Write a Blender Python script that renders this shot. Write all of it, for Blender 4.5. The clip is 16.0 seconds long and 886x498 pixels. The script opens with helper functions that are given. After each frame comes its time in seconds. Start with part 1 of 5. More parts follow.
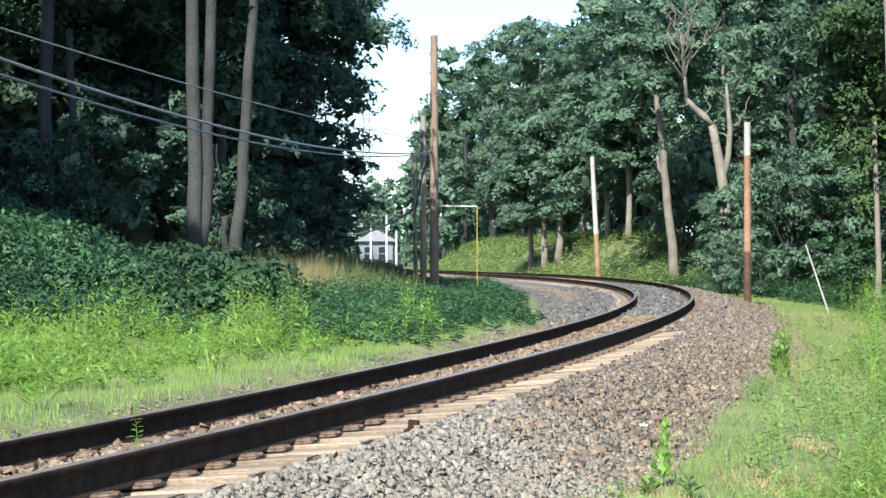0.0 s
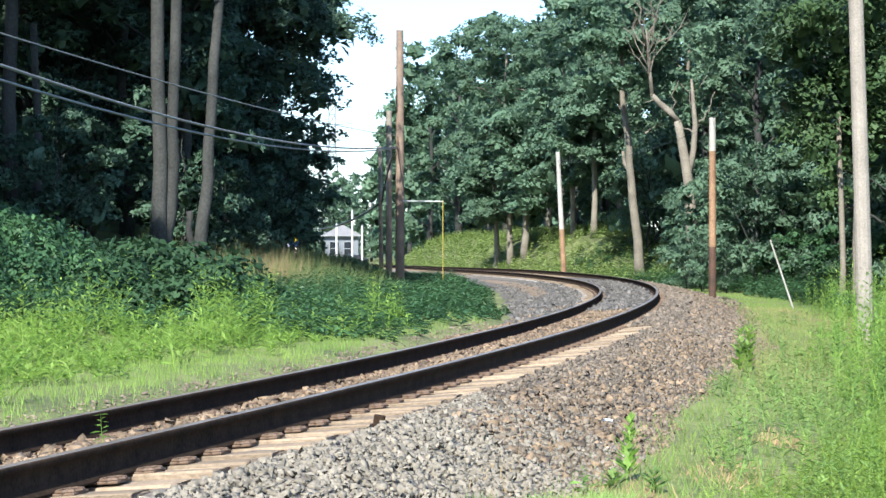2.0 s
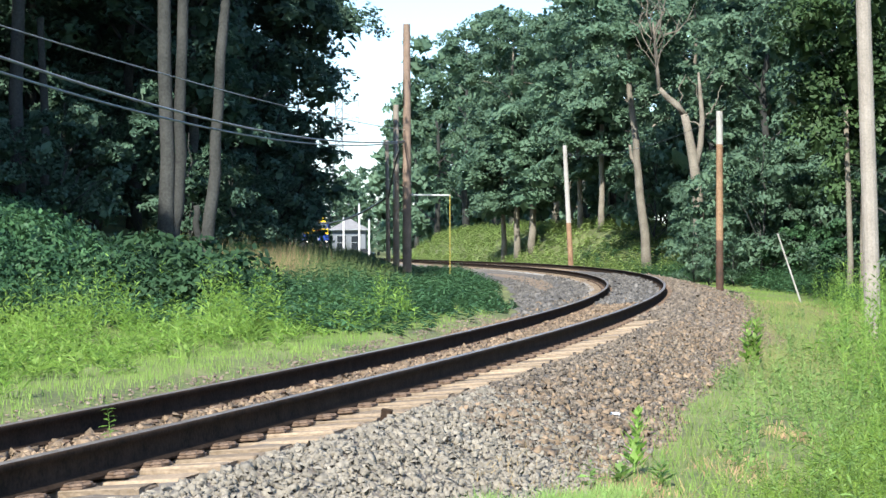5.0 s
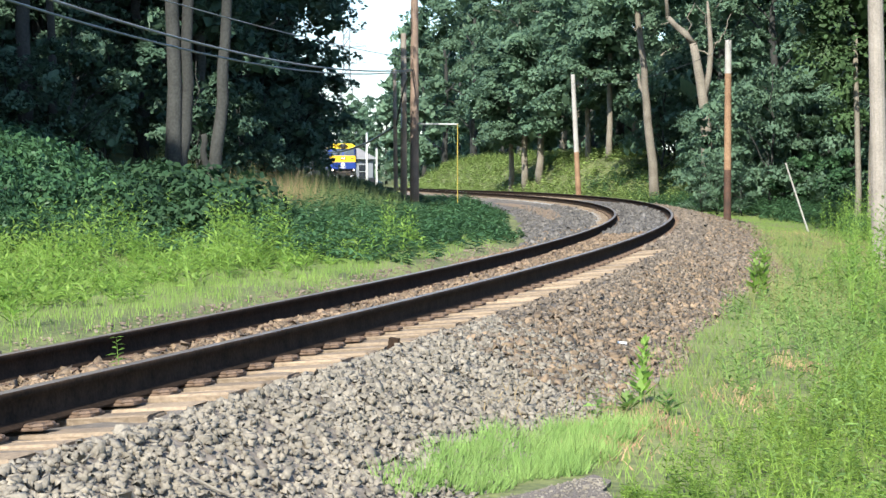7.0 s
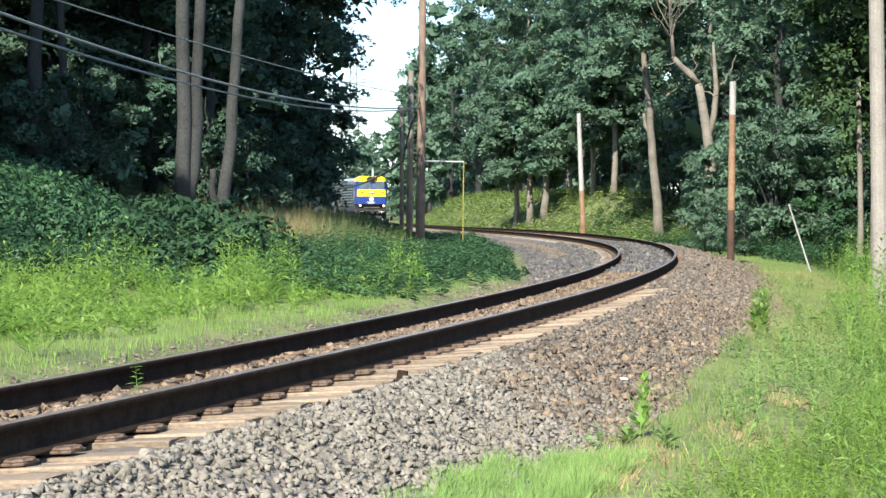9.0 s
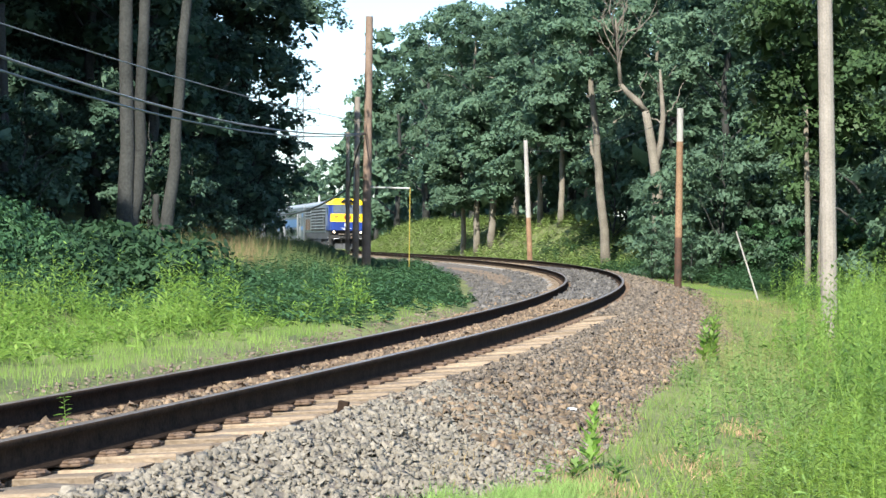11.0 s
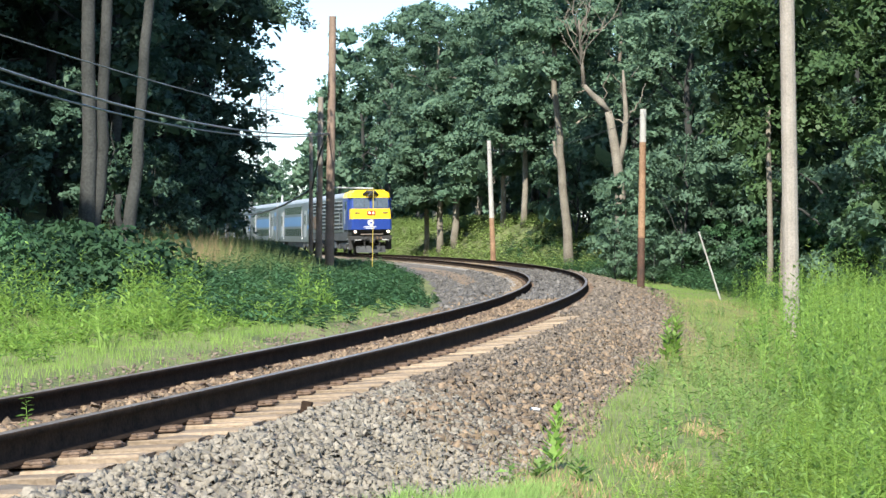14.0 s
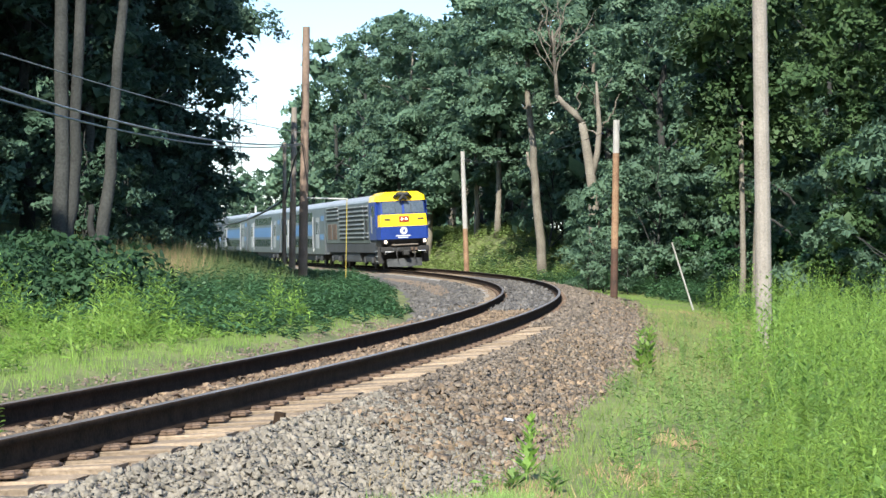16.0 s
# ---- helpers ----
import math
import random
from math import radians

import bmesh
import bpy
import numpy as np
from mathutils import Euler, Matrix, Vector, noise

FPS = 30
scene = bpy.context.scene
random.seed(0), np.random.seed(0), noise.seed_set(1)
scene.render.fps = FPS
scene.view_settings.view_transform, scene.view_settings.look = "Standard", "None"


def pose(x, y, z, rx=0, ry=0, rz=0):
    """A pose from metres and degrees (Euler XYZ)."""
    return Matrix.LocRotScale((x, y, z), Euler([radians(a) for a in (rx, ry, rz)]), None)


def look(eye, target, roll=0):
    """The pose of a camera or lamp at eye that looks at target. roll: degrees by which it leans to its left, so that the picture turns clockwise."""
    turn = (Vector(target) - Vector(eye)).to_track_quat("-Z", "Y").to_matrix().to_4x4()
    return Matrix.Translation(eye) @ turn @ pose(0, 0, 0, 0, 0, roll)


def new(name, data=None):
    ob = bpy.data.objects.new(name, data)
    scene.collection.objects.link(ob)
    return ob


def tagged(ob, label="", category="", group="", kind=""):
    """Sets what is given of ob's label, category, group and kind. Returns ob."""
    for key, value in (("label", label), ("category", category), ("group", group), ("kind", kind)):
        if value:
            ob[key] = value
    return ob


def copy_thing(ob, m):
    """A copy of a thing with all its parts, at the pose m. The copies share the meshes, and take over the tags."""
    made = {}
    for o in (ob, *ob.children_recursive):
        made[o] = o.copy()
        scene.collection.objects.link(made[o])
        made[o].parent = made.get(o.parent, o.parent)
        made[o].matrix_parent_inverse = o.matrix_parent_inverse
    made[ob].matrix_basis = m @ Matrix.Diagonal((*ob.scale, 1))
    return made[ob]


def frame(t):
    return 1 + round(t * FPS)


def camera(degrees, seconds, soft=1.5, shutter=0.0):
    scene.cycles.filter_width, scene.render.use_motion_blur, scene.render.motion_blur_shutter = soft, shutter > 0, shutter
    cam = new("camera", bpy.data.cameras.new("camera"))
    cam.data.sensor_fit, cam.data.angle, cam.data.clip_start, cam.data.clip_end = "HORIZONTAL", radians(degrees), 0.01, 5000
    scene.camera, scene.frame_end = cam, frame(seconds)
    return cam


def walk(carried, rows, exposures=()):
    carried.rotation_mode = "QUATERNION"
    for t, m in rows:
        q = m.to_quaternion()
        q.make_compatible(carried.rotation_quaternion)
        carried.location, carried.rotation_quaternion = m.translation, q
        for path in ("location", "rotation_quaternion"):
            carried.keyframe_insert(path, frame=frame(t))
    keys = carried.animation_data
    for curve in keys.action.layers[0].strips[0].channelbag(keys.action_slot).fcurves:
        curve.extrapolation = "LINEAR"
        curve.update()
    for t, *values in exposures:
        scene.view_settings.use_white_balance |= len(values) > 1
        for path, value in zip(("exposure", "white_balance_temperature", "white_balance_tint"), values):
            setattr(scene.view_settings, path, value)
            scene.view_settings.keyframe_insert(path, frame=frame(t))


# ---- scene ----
cam = camera(25.25, 16.0, soft=1.5)
walk(cam, [
    (0.0, look((0.000, 0.000, 1.115), (0.000, 99.999, 1.489), -0.053)),
    (0.5, look((0.000, 0.000, 1.115), (0.474, 99.999, 1.285), 0.040)),
    (1.0, look((0.000, 0.000, 1.115), (0.864, 99.996, 1.024), 0.032)),
    (1.5, look((0.000, 0.000, 1.115), (1.409, 99.990, 0.917), 0.085)),
    (2.0, look((0.000, 0.000, 1.115), (1.734, 99.985, 1.238), -0.019)),
    (2.5, look((0.000, 0.000, 1.115), (1.666, 99.986, 1.415), -0.057)),
    (3.0, look((0.000, 0.000, 1.115), (1.630, 99.987, 0.969), 0.083)),
    (3.5, look((0.000, 0.000, 1.115), (1.556, 99.987, 0.654), 0.101)),
    (5.8, look((0.000, 0.000, 1.115), (1.520, 99.988, 1.030), -0.276)),
    (6.0, look((0.000, 0.000, 1.115), (1.888, 99.980, 0.420), -0.317)),
    (6.5, look((0.000, 0.000, 1.115), (1.748, 99.953, -1.397), -0.452)),
    (7.0, look((0.000, 0.000, 1.115), (0.993, 99.924, -2.655), 0.000)),
    (7.5, look((-0.182, -3.401, 1.155), (1.680, 96.582, -2.023), 0.530)),
    (8.0, look((-0.160, -3.001, 1.150), (1.132, 96.991, -1.368), 0.530)),
    (8.5, look((-0.097, -1.750, 1.148), (0.835, 98.245, -1.142), 0.640)),
    (9.0, look((-0.028, -0.500, 1.134), (0.727, 99.497, -0.795), 0.635)),
    (9.5, look((0.000, 0.000, 1.115), (1.061, 99.988, 0.004), 0.587)),
    (10.0, look((0.000, 0.000, 1.115), (1.898, 99.979, 0.365), 0.626)),
    (10.2, look((0.000, 0.000, 1.115), (2.253, 99.973, 0.597), 0.639)),
    (12.5, look((0.000, 0.000, 1.115), (4.443, 99.900, 0.572), 1.048)),
    (13.0, look((0.000, 0.000, 1.115), (4.500, 99.897, 0.526), 1.042)),
    (13.5, look((0.000, 0.000, 1.115), (4.828, 99.881, 0.366), 0.966)),
    (14.0, look((0.000, 0.000, 1.115), (5.281, 99.859, 0.632), 0.780)),
    (14.5, look((0.000, 0.000, 1.115), (5.505, 99.848, 0.897), 0.693)),
    (15.0, look((0.000, 0.000, 1.115), (5.716, 99.836, 1.258), 0.683)),
    (15.5, look((0.000, 0.000, 1.115), (6.104, 99.813, 1.476), 0.712)),
    (16.0, look((0.000, 0.000, 1.115), (6.612, 99.781, 1.189), 0.829)),
], exposures=[(0.0, 1.25, 6450, 9), (3.5, 1.27, 6450, 9), (6.3, 1.09, 6700, 9), (8.0, 1.18, 6750, 9), (10.0, 1.15, 6750, 9), (14.0, 1.12, 6750, 9), (16.0, 1.03, 6700, 9)])

# ---- sky and sun ----
SUN_AZ, SUN_EL = radians(-163), radians(43)   # the sun stands behind the viewer, to the left
world = bpy.data.worlds.new("summer_sky")
scene.world = world
world.use_nodes = True
wn = world.node_tree
sky = wn.nodes.new("ShaderNodeTexSky")
sky.sky_type, sky.sun_disc = "NISHITA", False
sky.sun_elevation, sky.sun_rotation = SUN_EL, SUN_AZ
sky.air_density, sky.dust_density, sky.ozone_density = 1.0, 0.6, 6.0
wn.links.new(sky.outputs[0], wn.nodes["Background"].inputs[0])
wn.nodes["Background"].inputs[1].default_value = 0.135
sun_data = bpy.data.lights.new("sun", "SUN")
sun_data.energy, sun_data.angle, sun_data.color = 4.7, radians(0.6), (1.0, 0.97, 0.885)
sun = new("sun", sun_data)
sun.matrix_world = look((0, 0, 200), (-100 * math.sin(SUN_AZ), -100 * math.cos(SUN_AZ), 200 - 100 * math.tan(SUN_EL)))


# ---- materials ----
def material(name, dark, light, scale=3.0, rough=0.8, bump=0.3, fine=40.0, metal=0.0, island=0.0, objects=0.0, through_light=0.0, spread=0.3, gloss=0.5):
    """Two-scale noise colour between dark and light, with fine relief. island, objects: how far single pieces differ in brightness."""
    m = bpy.data.materials.new(name)
    m.use_nodes = True
    nt = m.node_tree
    n, l = nt.nodes, nt.links
    b = n["Principled BSDF"]
    co = n.new("ShaderNodeTexCoord")
    big, small = n.new("ShaderNodeTexNoise"), n.new("ShaderNodeTexNoise")
    for tex, sc in ((big, scale), (small, fine)):
        tex.inputs["Scale"].default_value = sc
        tex.inputs["Detail"].default_value = 5
        l.new(co.outputs["Object"], tex.inputs["Vector"])
    mixn = n.new("ShaderNodeMath")
    mixn.operation = "MULTIPLY_ADD"
    l.new(small.outputs[0], mixn.inputs[0])
    mixn.inputs[1].default_value = 0.5
    half = n.new("ShaderNodeMath")
    half.operation = "MULTIPLY"
    half.inputs[1].default_value = 0.5
    l.new(big.outputs[0], half.inputs[0])
    l.new(half.outputs[0], mixn.inputs[2])
    ramp = n.new("ShaderNodeValToRGB")
    ramp.color_ramp.elements[0].position, ramp.color_ramp.elements[1].position = 0.5 - spread / 2, 0.5 + spread / 2
    ramp.color_ramp.elements[0].color, ramp.color_ramp.elements[1].color = (*dark, 1), (*light, 1)
    l.new(mixn.outputs[0], ramp.inputs[0])
    colour = ramp.outputs[0]
    for amount, node, socket in ((island, "ShaderNodeNewGeometry", "Random Per Island"), (objects, "ShaderNodeObjectInfo", "Random")):
        if amount:
            src, mr, hsv = n.new(node), n.new("ShaderNodeMapRange"), n.new("ShaderNodeHueSaturation")
            mr.inputs["To Min"].default_value, mr.inputs["To Max"].default_value = 1 - amount, 1 + amount
            l.new(src.outputs[socket], mr.inputs["Value"])
            l.new(mr.outputs[0], hsv.inputs["Value"])
            l.new(colour, hsv.inputs["Color"])
            colour = hsv.outputs[0]
    l.new(colour, b.inputs["Base Color"])
    b.inputs["Roughness"].default_value, b.inputs["Metallic"].default_value = rough, metal
    b.inputs["Specular IOR Level"].default_value = gloss
    if bump:
        bp = n.new("ShaderNodeBump")
        bp.inputs["Strength"].default_value, bp.inputs["Distance"].default_value = bump, 0.02
        l.new(small.outputs[0], bp.inputs["Height"])
        l.new(bp.outputs[0], b.inputs["Normal"])
    if through_light:
        b.inputs["Specular IOR Level"].default_value = 0.25
        tr, mx = n.new("ShaderNodeBsdfTranslucent"), n.new("ShaderNodeMixShader")
        l.new(colour, tr.inputs["Color"])
        mx.inputs[0].default_value = through_light
        l.new(b.outputs[0], mx.inputs[1])
        l.new(tr.outputs[0], mx.inputs[2])
        l.new(mx.outputs[0], n["Material Output"].inputs["Surface"])
    return m


M_SOIL = material("soil_and_grass", (0.062, 0.078, 0.03), (0.165, 0.185, 0.065), 0.7, 0.95, 1.0, 14, spread=0.2)
M_BED = material("ballast_bed", (0.07, 0.06, 0.05), (0.20, 0.17, 0.14), 1.4, 0.9, 1.0, 22)
M_STONE = material("crushed_stone", (0.130, 0.115, 0.091), (0.268, 0.238, 0.193), 4, 0.9, 0.3, 60, island=0.2)
M_STONE_ONE = material("crushed_stone_single", (0.130, 0.115, 0.091), (0.268, 0.238, 0.193), 4, 0.9, 0.3, 60, objects=0.25)
M_STONE_RUST = material("rust_stained_stone", (0.10, 0.071, 0.046), (0.24, 0.172, 0.112), 4, 0.85, 0.3, 60, island=0.45)
M_TIE = material("weathered_tie_wood", (0.135, 0.098, 0.066), (0.30, 0.228, 0.155), 3, 0.85, 0.6, 35, objects=0.2)
M_RAIL = material("dark_rusty_rail", (0.017, 0.012, 0.009), (0.048, 0.031, 0.021), 6, 0.95, 0.2, 40, gloss=0.08)
M_RAILTOP = material("worn_rail_head", (0.15, 0.125, 0.10), (0.28, 0.24, 0.20), 4, 0.42, 0.05, 30, metal=0.4)
M_PLATE = material("rusty_plate", (0.045, 0.029, 0.019), (0.155, 0.10, 0.066), 8, 0.75, 0.3, 40)
M_LEAF_MAPLE = material("maple_leaf", (0.038, 0.080, 0.034), (0.080, 0.140, 0.054), 0.6, 0.55, 0, 6, island=0.22, objects=0.15, through_light=0.3)
M_PALE_STONE = material("pale_fine_stone", (0.20, 0.19, 0.175), (0.34, 0.325, 0.30), 3, 0.9, 0.5, 40)
M_DARK_STONE = material("dark_ballast", (0.045, 0.042, 0.040), (0.14, 0.13, 0.12), 2, 0.9, 1.0, 16)
M_STONE_MID = material("brown_grey_stone", (0.082, 0.064, 0.048), (0.205, 0.166, 0.126), 4, 0.9, 0.3, 60, island=0.4)
# pole wood brightened in its colour to make up for missing sunlight
M_POLE_BROWN = material("brightened_brown_pole", (0.20, 0.14, 0.10), (0.40, 0.29, 0.21), 1.5, 0.85, 0.5, 30)
M_LEAF_VINE = material("vine_leaf", (0.020, 0.056, 0.026), (0.046, 0.100, 0.044), 0.8, 0.7, 0, 8, island=0.22, through_light=0.3)
M_CRAB = material("crabgrass_blade", (0.13, 0.245, 0.06), (0.25, 0.375, 0.115), 0.8, 0.6, 0, 5, island=0.3, through_light=0.35)
M_ASPHALT = material("old_asphalt", (0.085, 0.074, 0.066), (0.24, 0.212, 0.19), 2.2, 0.95, 1.0, 60, spread=0.4, gloss=0.1)
# brown lightened to offset the shadow of the stand on the tall pole
M_POLE_DARK = material("dark_pole_wood", (0.155, 0.11, 0.083), (0.30, 0.215, 0.165), 2.5, 0.85, 0.5, 30)
M_POLE_GREY = material("grey_pole_wood", (0.19, 0.165, 0.14), (0.33, 0.29, 0.25), 2, 0.85, 0.5, 30)
M_POLE_RED = material("brown_pole_wood", (0.13, 0.066, 0.038), (0.37, 0.235, 0.14), 1.6, 0.85, 0.5, 30)
M_POLE_TAR = material("creosoted_pole_foot", (0.03, 0.02, 0.015), (0.12, 0.06, 0.04), 2, 0.8, 0.5, 30)
M_POLE_PALE = material("bleached_pole_top", (0.28, 0.27, 0.25), (0.43, 0.42, 0.40), 2, 0.85, 0.4, 30)
# bark colour darkened to stand in for shade on the stand's trunks
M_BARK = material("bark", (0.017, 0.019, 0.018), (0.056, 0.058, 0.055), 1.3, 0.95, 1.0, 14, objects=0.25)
M_BARK_PALE = material("pale_bark", (0.11, 0.096, 0.076), (0.24, 0.215, 0.175), 1.4, 0.95, 0.8, 16, objects=0.2)
# oak green made paler and bluer, with some distance haze in the colour
M_LEAF_OAK = material("hazed_oak_leaf", (0.080, 0.150, 0.098), (0.152, 0.243, 0.155), 0.35, 0.55, 0, 6, island=0.15, objects=0.15, through_light=0.4)
# leaf colour lifted in place of fill light and haze inside the stand
M_LEAF_DARK = material("lifted_shade_leaf", (0.060, 0.118, 0.080), (0.108, 0.182, 0.122), 0.4, 0.55, 0, 6, island=0.22, objects=0.15, through_light=0.4)
M_LEAF_BUSH = material("bush_leaf", (0.031, 0.082, 0.040), (0.069, 0.150, 0.062), 0.8, 0.5, 0, 8, island=0.22, objects=0.15, through_light=0.3)
M_LEAF_WEED = material("weed_leaf", (0.148, 0.285, 0.052), (0.295, 0.45, 0.105), 0.8, 0.55, 0, 8, island=0.3, objects=0.15, through_light=0.5)
M_GRASS = material("grass_blade", (0.10, 0.19, 0.038), (0.215, 0.32, 0.078), 0.5, 0.6, 0, 5, island=0.35, through_light=0.35)
M_GRASS_DRY = material("dry_grass", (0.165, 0.128, 0.07), (0.31, 0.235, 0.13), 0.6, 0.7, 0, 5, island=0.3, through_light=0.3)
M_WIRE = material("black_cable", (0.015, 0.015, 0.017), (0.03, 0.03, 0.033), 3, 0.5, 0, 30)
# pipe and guard colours raised in place of sun that the trees block
M_PIPE = material("galvanised_pipe", (0.5, 0.53, 0.54), (0.66, 0.69, 0.70), 3, 0.5, 0.1, 30)
M_YELLOW_TUBE = material("yellow_guy_guard", (0.40, 0.31, 0.06), (0.52, 0.41, 0.09), 3, 0.5, 0.1, 30)


# ---- building helpers ----
def thing(name, label, category, group="", kind="", at=None):
    ob = new(name)
    ob.empty_display_size = 0.2
    if at is not None:
        ob.matrix_world = at
    return tagged(ob, label, category, group, kind)


def part(name, bm, mat, parent=None, label="", smooth=False):
    me = bpy.data.meshes.new(name)
    bm.to_mesh(me)
    bm.free()
    return finish(name, me, mat, parent, label, smooth)


def finish(name, me, mat, parent=None, label="", smooth=False):
    for m in (mat if isinstance(mat, (list, tuple)) else [mat]):
        me.materials.append(m)
    if smooth:
        me.shade_smooth()
    ob = new(name, me)
    if parent is not None:
        ob.parent = parent
    if label:
        ob["label"] = label
    return ob


def raw(name, verts, faces, mat, parent=None, label="", smooth=False, normals=None):
    """One mesh from arrays of corners and of faces that all have the same number of corners."""
    verts, faces = np.asarray(verts, dtype=np.float32), np.asarray(faces, dtype=np.int32)
    me = bpy.data.meshes.new(name)
    k = faces.shape[1]
    me.vertices.add(len(verts))
    me.vertices.foreach_set("co", verts.ravel())
    me.loops.add(faces.size)
    me.loops.foreach_set("vertex_index", faces.ravel())
    me.polygons.add(len(faces))
    me.polygons.foreach_set("loop_start", np.arange(0, faces.size, k, dtype=np.int32))
    me.update(calc_edges=True)
    me.validate()
    if normals is not None:
        me.shade_smooth()
        me.normals_split_custom_set_from_vertices(np.asarray(normals, dtype=np.float32).tolist())
    return finish(name, me, mat, parent, label, smooth)


def add_box(bm, x0, x1, y0, y1, z0, z1, bevel=0.0):
    r = bmesh.ops.create_cube(bm, size=1.0, matrix=Matrix.LocRotScale(((x0 + x1) / 2, (y0 + y1) / 2, (z0 + z1) / 2), None, (x1 - x0, y1 - y0, z1 - z0)))
    if bevel:
        edges = list({e for v in r["verts"] for e in v.link_edges})
        bmesh.ops.bevel(bm, geom=edges, offset=bevel, segments=2, affect="EDGES", profile=0.6)
    return bm


def box(x0, x1, y0, y1, z0, z1, bevel=0.0):
    return add_box(bmesh.new(), x0, x1, y0, y1, z0, z1, bevel)


def tube_arrays(points, radii, sides=8, closed=True):
    """Corners and quads of a tapered tube along points."""
    pts = [Vector(p) for p in points]
    verts, faces = [], []
    for i, p in enumerate(pts):
        d = (pts[min(i + 1, len(pts) - 1)] - pts[max(i - 1, 0)]).normalized()
        side = d.cross(Vector((0.31, 0.95, 0.05))).normalized() if abs(d.z) > 0.8 else d.cross(Vector((0, 0, 1))).normalized()
        up = side.cross(d)
        for k in range(sides):
            a = 2 * math.pi * k / sides
            verts.append(p + (side * math.cos(a) + up * math.sin(a)) * radii[i])
    for i in range(len(pts) - 1):
        for k in range(sides):
            a, b = i * sides + k, i * sides + (k + 1) % sides
            faces.append((a, b, b + sides, a + sides))
    return verts, faces


def add_tube(bm, points, radii, sides=8, caps=True):
    verts, faces = tube_arrays(points, radii, sides)
    vs = [bm.verts.new(v) for v in verts]
    for f in faces:
        bm.faces.new([vs[i] for i in f])
    if caps:
        bm.faces.new(vs[:sides][::-1])
        bm.faces.new(vs[-sides:])
    return bm


def tube(points, radii, sides=8):
    return add_tube(bmesh.new(), points, radii, sides)


# ---- the track's line: a left-hand curve that runs out into a straight ----
STEP = 0.5
S0 = -40.0
S_ = np.arange(S0, 460.0, STEP)
K_ = np.interp(S_, [-10, 51.9, 101.6, 106.0], [-0.003183, -0.004091, -0.004091, 0.0])
TH_ = np.cumsum(K_) * STEP
I0 = int(-S0 / STEP)
TH_ += 0.2646 - TH_[I0]
X_ = np.cumsum(np.sin(TH_)) * STEP
Y_ = np.cumsum(np.cos(TH_)) * STEP
X_ += -2.06 - X_[I0]
Y_ += 11.36 - Y_[I0]


def cant_at(s):
    """Slope across the track: the outer rail lies higher in the curve."""
    return np.interp(s, [100, 150], [0.079, 0.0])


def on_track(s, d, z=0.0, canted=True):
    """World place at s along the track, d to the right of its middle, z over the plane of the rail heads."""
    x, y, th = np.interp(s, S_, X_), np.interp(s, S_, Y_), np.interp(s, S_, TH_)
    lift = cant_at(s) * (np.clip(d, -1.6, 1.6) + 0.7525) if canted else 0.0
    return np.stack(np.broadcast_arrays(x + np.cos(th) * d, y - np.sin(th) * d, z + lift), -1)


def track_coords(x, y):
    """s and d of places in the plan."""
    x, y = np.atleast_1d(x).astype(float), np.atleast_1d(y).astype(float)
    s, d = np.empty_like(x), np.empty_like(x)
    for a in range(0, len(x), 4000):
        q = slice(a, a + 4000)
        i = ((x[q, None] - X_[::2]) ** 2 + (y[q, None] - Y_[::2]) ** 2).argmin(1) * 2
        c, n = np.cos(TH_[i]), np.sin(TH_[i])
        dx, dy = x[q] - X_[i], y[q] - Y_[i]
        d[q] = dx * c - dy * n
        s[q] = S_[i] + dx * n + dy * c
    return s, d


def ease(v, a, b):
    t = np.clip((v - a) / (b - a), 0, 1)
    return t * t * (3 - 2 * t)


def ground_height(x, y):
    x, y = np.atleast_1d(x).astype(float), np.atleast_1d(y).astype(float)
    s, d = track_coords(x, y)
    z = np.full_like(s, -0.52)
    es = ease(s, 28, 44) * (1 - ease(s, 95, 110))
    z += 0.24 * ease(-d, 2.1 + 2.2 * es, 3.1 + 2.3 * es)             # the inner side lies a little higher
    bank = 1.75 * ease(-d, 8.5, 18.0) * (1 - 0.65 * ease(s, 55, 80))   # bank under the woods inside the curve
    z += bank
    z += 0.75 * ease(-d, 7.3, 10.0) * ease(s, 46, 58) * (1 - ease(s, 82, 96))    # low rise below the stand
    z -= 0.15 * ease(d, 2.6, 6.0)
    z += 2.9 * ease(d, 4.2, 9.5) * ease(s, 101, 118) * (1 - ease(s, 175, 230))  # mound beyond the curve
    z += 0.8 * ease(d, 12.0, 30.0)
    z += 0.10 * np.sin(x * 0.43 + 1.0) * np.sin(y * 0.31) * ease(np.abs(d), 2.6, 6)
    z += 0.04 * np.sin(x * 1.7) * np.sin(y * 1.3 + 2) * ease(np.abs(d), 2.6, 5)
    far = ease(np.hypot(x, y - 60), 220, 700)
    return z * (1 - far) - 0.4 * far


def ground_z(x, y):
    return float(ground_height(x, y)[0])


# ---- ground sheet ----
def lines(lo, hi, fine_lo, fine_hi, fine, growth=1.25):
    v = list(np.arange(fine_lo, fine_hi, fine))
    step = fine
    while v[-1] < hi:
        step *= growth
        v.append(v[-1] + step)
    step = fine
    while v[0] > lo:
        step *= growth
        v.insert(0, v[0] - step)
    return np.array(v)


def grid_faces(nx, ny):
    i = np.arange(nx - 1)[None, :] + nx * np.arange(ny - 1)[:, None]
    return np.stack([i, i + 1, i + nx + 1, i + nx], -1).reshape(-1, 4)


gx, gy = lines(-2500, 2500, -32, 40, 0.7), lines(-1500, 3500, -6, 150, 0.9)
GX, GY = np.meshgrid(gx, gy)
